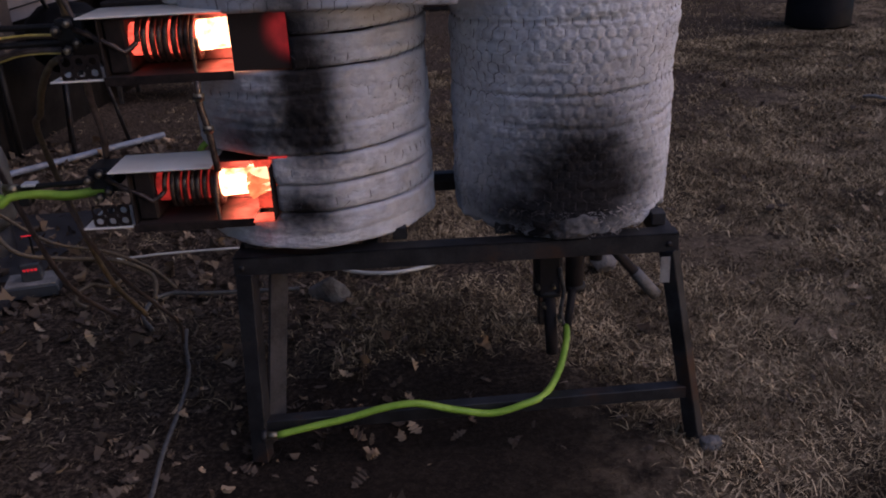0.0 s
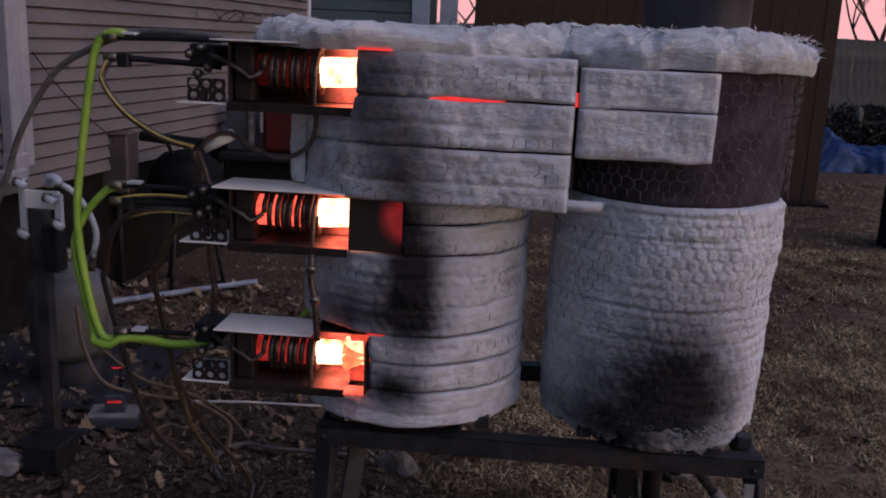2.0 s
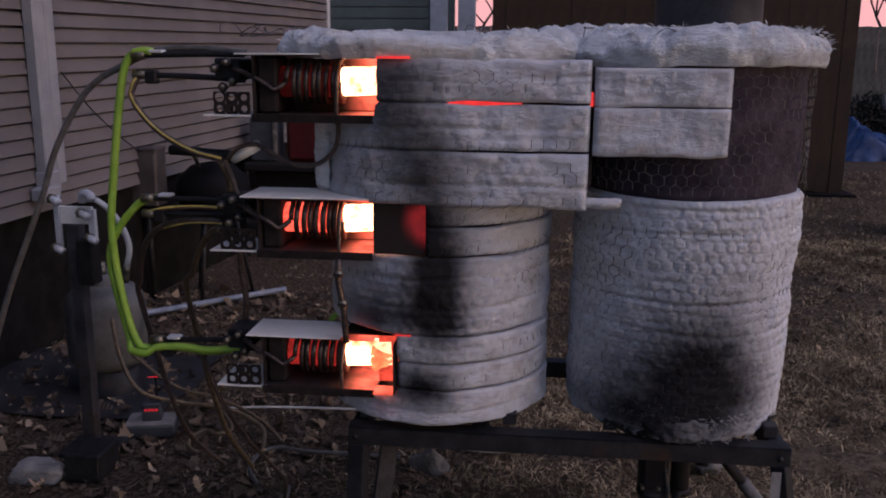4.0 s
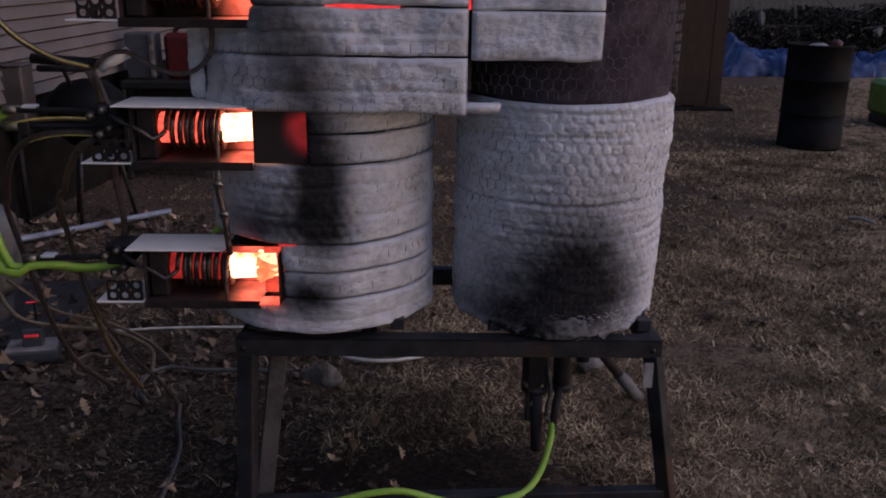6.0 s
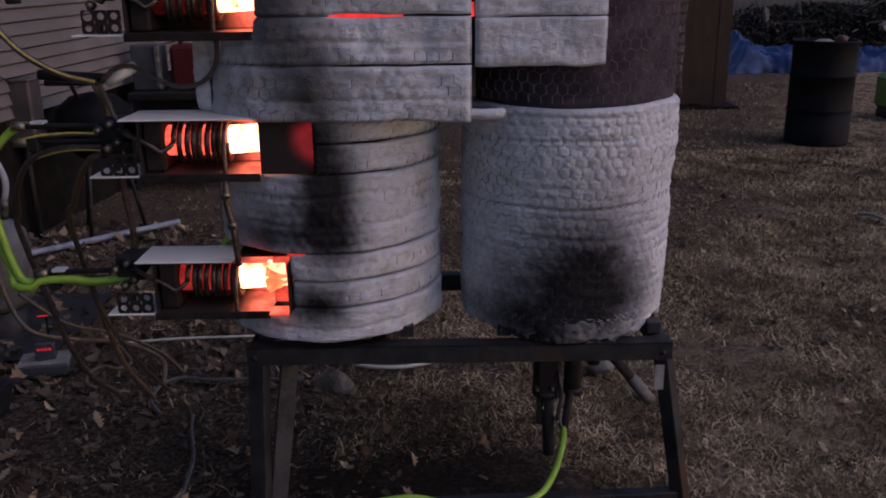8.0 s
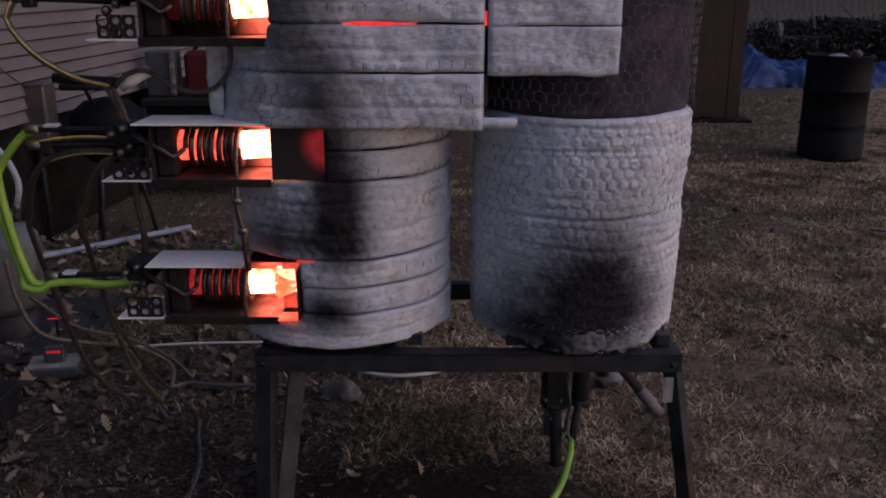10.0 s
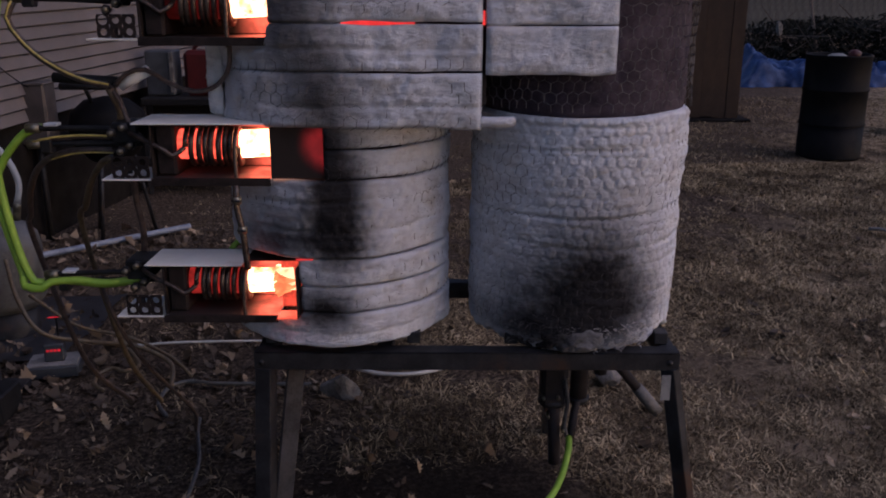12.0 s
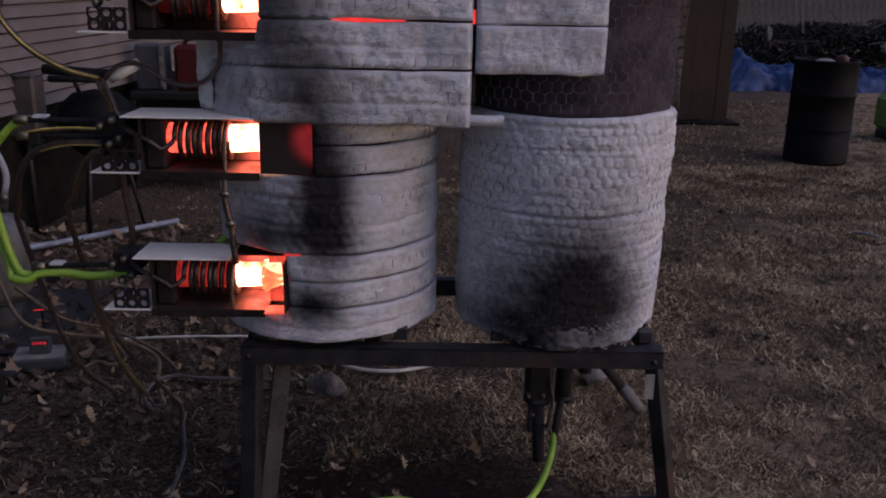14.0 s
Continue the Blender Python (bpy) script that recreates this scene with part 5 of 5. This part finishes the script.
def brush_pile():
    rng = random.Random(11)
    b = tagged(new("brush_pile"), "heap of dead branches and dark brush behind the tarpaulin", "brush pile", kind="stuff")
    verts, faces = [], []
    for i in range(130):
        x = rng.gauss(8.2, 1.8)
        y = rng.gauss(14.2, 0.5)
        top = max(0.2, 0.85 - 0.06 * (x - 8.0) ** 2)
        z = rng.uniform(0, top)
        a, lift = rng.uniform(0, 2 * math.pi), rng.uniform(-0.3, 0.9)
        ln = rng.uniform(0.25, 0.9)
        p = Vector((x, y, z))
        q = p + ln * Vector((math.cos(a) * 0.8, math.sin(a) * 0.4, lift)).normalized()
        r = rng.uniform(0.006, 0.022)
        s = (q - p).orthogonal().normalized()
        u = (q - p).normalized().cross(s)
        k = len(verts)
        for w, rr in ((p, r), (q, r * 0.4)):
            verts += [w + s * rr, w + (-0.5 * s + 0.87 * u) * rr, w + (-0.5 * s - 0.87 * u) * rr]
        faces += [(k + e, k + (e + 1) % 3, k + 3 + (e + 1) % 3, k + 3 + e) for e in range(3)]
    part("twigs", mesh_of("twigs", verts, faces, M_TWIG), M_TWIG, b)
    verts, faces = [], []
    for i in range(17000):
        x, y = rng.gauss(8.0, 1.9), rng.gauss(14.4, 0.45)
        z = rng.uniform(0, max(0.2, 1.0 + 0.25 * noise.noise(Vector((x * 1.3, 0, 0))) - 0.05 * (x - 8.0) ** 2))
        k, sz = len(verts), rng.uniform(0.02, 0.065)
        t = Matrix.Rotation(rng.uniform(0, 6.3), 3, Vector((rng.uniform(-1, 1), rng.uniform(-1, 1), rng.uniform(-1, 1))).normalized())
        for c in ((-1, 0, 0), (0, -0.5, 0.2), (1, 0, 0), (0, 0.5, 0.2)):
            verts.append(Vector((x, y, z)) + t @ Vector(c) * sz)
        faces.append((k, k + 1, k + 2, k + 3))
    part("dead_leaves", mesh_of("dead_leaves", verts, faces, M_BRUSH), M_BRUSH, b)
    for i, (x, z, lean) in enumerate(((8.9, 1.7, 0.5), (9.15, 1.6, 0.42), (9.35, 1.65, 0.55), (6.9, 1.3, -0.1))):
        pole = thing("pole", "pale weathered pole leaning on the brush heap", "pole", "leaning poles")
        part("shaft", rod((x - lean, 13.5, 0.0), (x, 14.0, z), 0.025, M_TWIG, "shaft", 8), M_TWIG, pole)
    for i in range(7):
        lump = tagged(new("rubble"), "pale broken lump lying on the brush heap", "rubble", "rubble on the heap")
        x = rng.uniform(5.6, 10.2)
        part("lump", rubble("lump", (x, 13.6 + rng.uniform(-0.2, 0.3), rng.uniform(0.55, 0.95)), [rng.uniform(0.06, 0.14) for _ in range(3)], 60 + i, M_RUBBLE), M_RUBBLE, lump)


def bare_tree(name, x, y, height, seed, label):
    rng = random.Random(seed)
    t = thing(name, label, "tree", "bare trees")
    verts, faces = [], []

    def limb(p, d, r, ln, depth):
        pts = [p]
        for i in range(4):
            d = (d + Vector((rng.uniform(-1, 1), rng.uniform(-1, 1), rng.uniform(-0.3, 0.6))) * 0.16).normalized()
            pts.append(pts[-1] + d * ln / 4)
        base = len(verts)
        for i, q in enumerate(pts):
            rr = r * (1 - 0.55 * i / 4)
            s = d.orthogonal().normalized()
            u = d.cross(s)
            for k in range(5):
                a = 2 * math.pi * k / 5
                verts.append(q + (s * math.cos(a) + u * math.sin(a)) * rr)
        for i in range(4):
            for k in range(5):
                faces.append((base + i * 5 + k, base + i * 5 + (k + 1) % 5, base + (i + 1) * 5 + (k + 1) % 5, base + (i + 1) * 5 + k))
        if depth:
            for i in range(rng.randint(3, 4)):
                q = pts[rng.randint(2, 4)]
                side = Vector((rng.uniform(-1, 1), rng.uniform(-1, 1), rng.uniform(0.0, 0.9))).normalized()
                limb(q, (d * 0.6 + side).normalized(), r * 0.5, ln * 0.66, depth - 1)
    limb(Vector((x, y, -0.05)), Vector((0, 0, 1)), height * 0.018, height * 0.4, 5)
    part("trunk", mesh_of("trunk", verts, faces, M_BARK, True), M_BARK, t)


def lime_bin():
    g = thing("plastic_bin", "lime green plastic bin lying on the lawn", "bin")
    part("body", box(5.27, 5.92, 6.95, 7.5, 0.09, 0.47, 0.05), M_LIMEBIN, g)
    part("base", box(5.29, 5.78, 7.05, 7.45, 0.0, 0.10, 0.02), M_RUBBER, g)


def house_junk():
    t = thing("utility_box", "dull grey utility box fixed low on the house wall", "utility box")
    part("case", box(-2.02, -1.83, 2.98, 3.14, 0.60, 0.955, 0.012), M_OLDTANK, t)
    part("lid", box(-2.025, -1.825, 2.972, 3.14, 0.945, 0.962, 0.006), M_OLDTANK, t)
    part("conduit", rod((-1.93, 3.06, 0.0), (-1.93, 3.06, 0.62), 0.018, M_RUBBER, "conduit"), M_RUBBER, t)
    g = thing("kettle_grill", "black kettle grill with a side handle by the house wall", "grill")
    part("bowl", lathe("bowl", [(0.0, 0.46), (0.12, 0.48), (0.2, 0.56), (0.225, 0.66), (0.23, 0.68), (0.21, 0.77), (0.13, 0.84), (0.0, 0.865)], M_DRUM, 28, (-1.56, 3.2, 0)), M_DRUM, g)
    part("handle", rod((-1.74, 3.0, 0.94), (-1.44, 3.0, 0.94), 0.02, M_RUBBER, "handle"), M_RUBBER, g)
    part("handle_bracket", rod((-1.6, 3.0, 0.94), (-1.6, 3.12, 0.80), 0.012, M_RUBBER, "handle_bracket"), M_RUBBER, g)
    for a in (0.4, 2.5, 4.6):
        part("leg", rod((-1.56 + 0.12 * math.cos(a), 3.2 + 0.12 * math.sin(a), 0.56), (-1.56 + 0.22 * math.cos(a), 3.2 + 0.22 * math.sin(a), 0.0), 0.012, M_STEEL, "leg"), M_STEEL, g)
    c = thing("cart", "black metal cart loaded with plastic containers", "cart")
    for z in (0.66, 0.22):
        part("tray", box(-1.74, -1.02, 4.3, 4.75, z, z + 0.06, 0.01), M_RUBBER, c)
    part("panel", box(-1.72, -1.04, 4.5, 4.54, 0.28, 0.66, 0.005), M_RUBBER, c)
    for x in (-1.74, -1.05):
        for y in (4.31, 4.71):
            part("leg", box(x, x + 0.03, y, y + 0.03, 0.0, 0.66, 0.003), M_STEEL, c)
    r = thing("fuel_can", "red plastic fuel can on the cart", "fuel can")
    part("body", box(-1.44, -1.09, 4.42, 4.62, 0.722, 1.05, 0.03), M_RED, r)
    part("handle", tube("handle", [(-1.38, 4.52, 1.04), (-1.35, 4.52, 1.09), (-1.2, 4.52, 1.09), (-1.16, 4.52, 1.04)], 0.016, M_RED), M_RED, r)
    b = thing("plastic_tub", "slate blue plastic tub on the cart", "tub")
    part("body", box(-1.72, -1.51, 4.42, 4.62, 0.722, 1.05, 0.012), M_BLUEBOX, b)
    part("rim", box(-1.54, -1.51, 4.405, 4.42, 0.75, 1.04, 0.003), M_RUBBLE, b, "pale edge of the tub")
    f = thing("flashlight", "short bright metal tube clamped across the hoses", "torch")
    part("tube", rod((-0.325, 0.13, 1.243), (-0.25, 0.13, 1.282), 0.0145, M_PLATE, "tube", 18), M_PLATE, f)
    part("grip", rod((-0.50, 0.15, 1.262), (-0.32, 0.135, 1.252), 0.013, M_RUBBER, "grip", 14), M_RUBBER, f, "black grip")


def rock(name, at, size, seed, material):
    """A broken lump of stone or concrete."""
    bm = bmesh.new()
    bmesh.ops.create_icosphere(bm, subdivisions=4, radius=1.0)
    for f in bm.faces:
        f.smooth = True
    for v in bm.verts:
        q = v.co * 1.3 + Vector((seed, 0, 0))
        k = 1 + 0.30 * noise.noise(q) + 0.12 * noise.noise(q * 3) + 0.07 * noise.noise(q * 9)
        box_ish = max(abs(v.co.x), abs(v.co.y), abs(v.co.z))
        v.co = Vector((v.co.x * size[0], v.co.y * size[1], v.co.z * size[2])) * k / (0.45 + 0.55 * box_ish) + Vector(at)
    me = bpy.data.meshes.new(name)
    bm.to_mesh(me)
    bm.free()
    me.materials.append(material)
    return me


def rubble(name, at, size, seed, material):
    """A lump broken along flat faces."""
    rng = random.Random(seed)
    bm = bmesh.new()
    bmesh.ops.create_icosphere(bm, subdivisions=3, radius=1.0)
    cuts = [(Vector((rng.uniform(-1, 1), rng.uniform(-1, 1), rng.uniform(-0.6, 1))).normalized(), rng.uniform(0.35, 0.6)) for _ in range(10)]
    for v in bm.verts:
        for n, far in cuts:
            over = v.co.dot(n) - far
            if over > 0:
                v.co -= n * over
        v.co += v.co * 0.05 * noise.noise(v.co * 5)
        v.co = Vector((v.co.x * size[0], v.co.y * size[1], v.co.z * size[2])) * 1.3 + Vector(at)
    me = bpy.data.meshes.new(name)
    bm.to_mesh(me)
    bm.free()
    me.materials.append(material)
    return me


def blocks():
    k = thing("hose_coupling", "pale metal hose coupling at the end of the green hose", "coupling")
    part("body", rod((0.064, -0.07, 0.087), (0.035, -0.07, 0.088), 0.0105, M_FITTING, "body", 10), M_FITTING, k)
    part("collar", rod((0.036, -0.07, 0.088), (0.022, -0.07, 0.089), 0.016, M_STEEL, "collar", 8), M_STEEL, k)
    r = tagged(new("stone"), "pale stone by the foot of the stand", "stone")
    part("stone", rock("stone", (1.20, -0.10, 0.0), (0.028, 0.022, 0.02), 1.0, M_RUBBLE), M_RUBBLE, r)
    t = tagged(new("plastic_sheet"), "dark plastic sheet spread on the ground beneath the cylinder", "sheet")
    v, f = [], []
    for j in range(25):
        for i in range(33):
            x, y = -2.25 + 1.15 * i / 32, 1.22 + 0.8 * j / 24
            v.append((x + 0.03 * noise.noise(Vector((y * 4, 1, 2))), y + 0.03 * noise.noise(Vector((x * 4, 5, 2))), ground_height(x, y) + 0.014 + 0.012 * abs(noise.noise(Vector((x * 6, y * 6, 3))))))
    f = [(j * 33 + i, j * 33 + i + 1, j * 33 + i + 34, j * 33 + i + 33) for j in range(24) for i in range(32)]
    part("sheet", mesh_of("sheet", v, f, M_SHEET, True), M_SHEET, t)
    b = tagged(new("concrete_block"), "broken pale concrete block under the stand", "block")
    part("block", rubble("block", (0.11, 0.93, 0.03), (0.075, 0.06, 0.055), 4, M_RUBBLE), M_CONCRETE, b)
    c = tagged(new("stone"), "pale rough stone lying behind the stand", "stone")
    part("stone", rubble("stone", (1.13, 1.02, 0.03), (0.075, 0.06, 0.06), 7, M_RUBBLE), M_CONCRETE, c)
    s = tagged(new("stick"), "pale broken stick on the lawn", "stick")
    part("stick", tube("stick", [(3.184, 3.278, 0.02), (3.228, 3.209, 0.035), (3.271, 3.121, 0.03)], 0.011, M_CONCRETE, 6), M_CONCRETE, s)


gas_cylinder()
gas_board()
meter()
pipes_on_ground()
drum()
tarp()
brush_pile()
for i, (x, y, h) in enumerate(((13.2, 33, 9), (18, 36, 10), (27, 56, 13), (-3, 40, 10))):
    bare_tree("bare_tree", x, y, h, 20 + i, "leafless tree against the dusk sky")
lime_bin()
house_junk()
blocks()


# ---- grass and leaves: what nobody could count ----
def dead_grass():
    m, n, l, p = nodes_of("dead_straw")
    r = n.new("ShaderNodeNewGeometry").outputs["Random Per Island"]
    col = mix(n, l, (0.095, 0.067, 0.040), (0.98, 0.75, 0.465), calc(n, l, "POWER", r, 2.0))
    patch = ramp(n, l, grain(n, l, 2.3, 5.0, 0.65), 0.40, 0.60)
    col = mix(n, l, mix(n, l, (0.035, 0.024, 0.016), col, 0.34), col, patch)
    l.new(col, p.inputs["Base Color"])
    p.inputs["Roughness"].default_value = 1.0
    p.inputs["Specular IOR Level"].default_value = 0.0
    rng = np.random.default_rng(3)
    count = 600000
    d = rng.random(count) ** 0.8
    x = np.where(rng.random(count) < 0.78, 0.15 + rng.random(count) * (1.7 + 4.6 * d), 0.6 + (rng.random(count) - 0.5) * (2.8 + 7.0 * d))
    y = -0.6 + 6.2 * d
    far = rng.random(count) < 0.16
    x, y = np.where(far, 0.3 + rng.random(count) * 6.5, x), np.where(far, 4.6 + 6.0 * rng.random(count) ** 1.3, y)
    clump = np.array([noise.noise(Vector((a * 1.7, b * 1.7, 0.5))) + 0.5 * noise.noise(Vector((a * 6, b * 6, 2))) for a, b in zip(x, y)])
    keep = 1.3 * clump + 0.30 * np.clip(x - 0.45 * np.minimum(y, 4) - 0.65, -1.2, 1.0) - 1.3 * np.clip(1.05 - np.hypot((x - 0.45) * 1.25, (y + 0.03) * 1.7), 0, 0.5) + rng.random(count) * 0.7 > 0.06
    x, y = x[keep], y[keep]
    k = len(x)
    z = np.array([ground_height(a, b) for a, b in zip(x, y)])
    ang, ln = rng.random(k) * 2 * np.pi, 0.012 + 0.042 * rng.random(k) ** 1.6
    lift = 0.05 + 0.6 * rng.random(k)
    w = (0.0007 + 0.0012 * rng.random(k)) * (1 + 0.15 * np.maximum(y, 0))
    dx, dy = np.cos(ang), np.sin(ang)
    base = np.stack([x, y, z - 0.003], 1)
    side = np.stack([-dy, dx, np.zeros(k)], 1) * w[:, None]
    mid = base + np.stack([dx * ln * 0.5, dy * ln * 0.5, ln * lift * 0.8], 1)
    tip = base + np.stack([dx * ln, dy * ln, ln * lift], 1)
    verts = np.stack([base - side, base + side, mid + side, mid - side, tip], 1).reshape(-1, 3)
    faces = []
    for i in range(k):
        a = 5 * i
        faces += [(a, a + 1, a + 2, a + 3), (a + 3, a + 2, a + 4)]
    tagged(new("dead_grass", mesh_of("dead_grass", verts.tolist(), faces, m)), "matted straw-coloured dead grass", "grass", kind="stuff")


def dry_leaves():
    m, n, l, p = nodes_of("dry_oak_leaf")
    r = n.new("ShaderNodeNewGeometry").outputs["Random Per Island"]
    col = mix(n, l, (0.085, 0.058, 0.040), (0.50, 0.36, 0.235), calc(n, l, "POWER", r, 4.0))
    l.new(col, p.inputs["Base Color"])
    p.inputs["Roughness"].default_value = 0.75
    rng = random.Random(8)
    verts, faces = [], []
    outline = [(-1.0, 0.02), (-0.75, 0.16), (-0.6, 0.36), (-0.45, 0.17), (-0.2, 0.46), (-0.03, 0.2), (0.2, 0.52), (0.4, 0.22), (0.6, 0.36), (0.78, 0.15), (1.0, 0.02)]
    for i in range(4200):
        d = rng.random() ** 0.8
        if rng.random() < 0.72:
            x, y = rng.uniform(-1.9, 0.5) - 0.3 * d, -0.6 + 3.9 * d
        else:
            x, y = rng.uniform(0.2, 4.4), -0.5 + 5.5 * d
        z = ground_height(x, y) + rng.uniform(0.003, 0.02)
        sz = (0.008 + 0.034 * rng.random() ** 1.3) * (0.75 if x > 0 else 1.0)
        turn = Euler((rng.uniform(-0.7, 0.7), rng.uniform(-0.7, 0.7), rng.uniform(0, 6.3))).to_matrix()
        k = len(verts)
        curl, bend, wide = rng.uniform(-0.4, 1.9), rng.uniform(-0.8, 1.5), rng.uniform(0.7, 1.5)
        for sign in (1, -1):
            for a, b in outline:
                b = b * sign * wide * rng.uniform(0.75, 1.2)
                verts.append(Vector((x, y, z)) + turn @ Vector((a, b, curl * b * b * 1.6 + bend * a * a * 0.5)) * sz)
        m2 = len(outline)
        faces += [(k + e, k + m2 + e, k + m2 + e + 1, k + e + 1) for e in range(m2 - 1)]
    tagged(new("dry_leaves", mesh_of("dry_leaves", verts, faces, m)), "scattered dry curled brown oak leaves", "leaves", kind="stuff")


dead_grass()
dry_leaves()
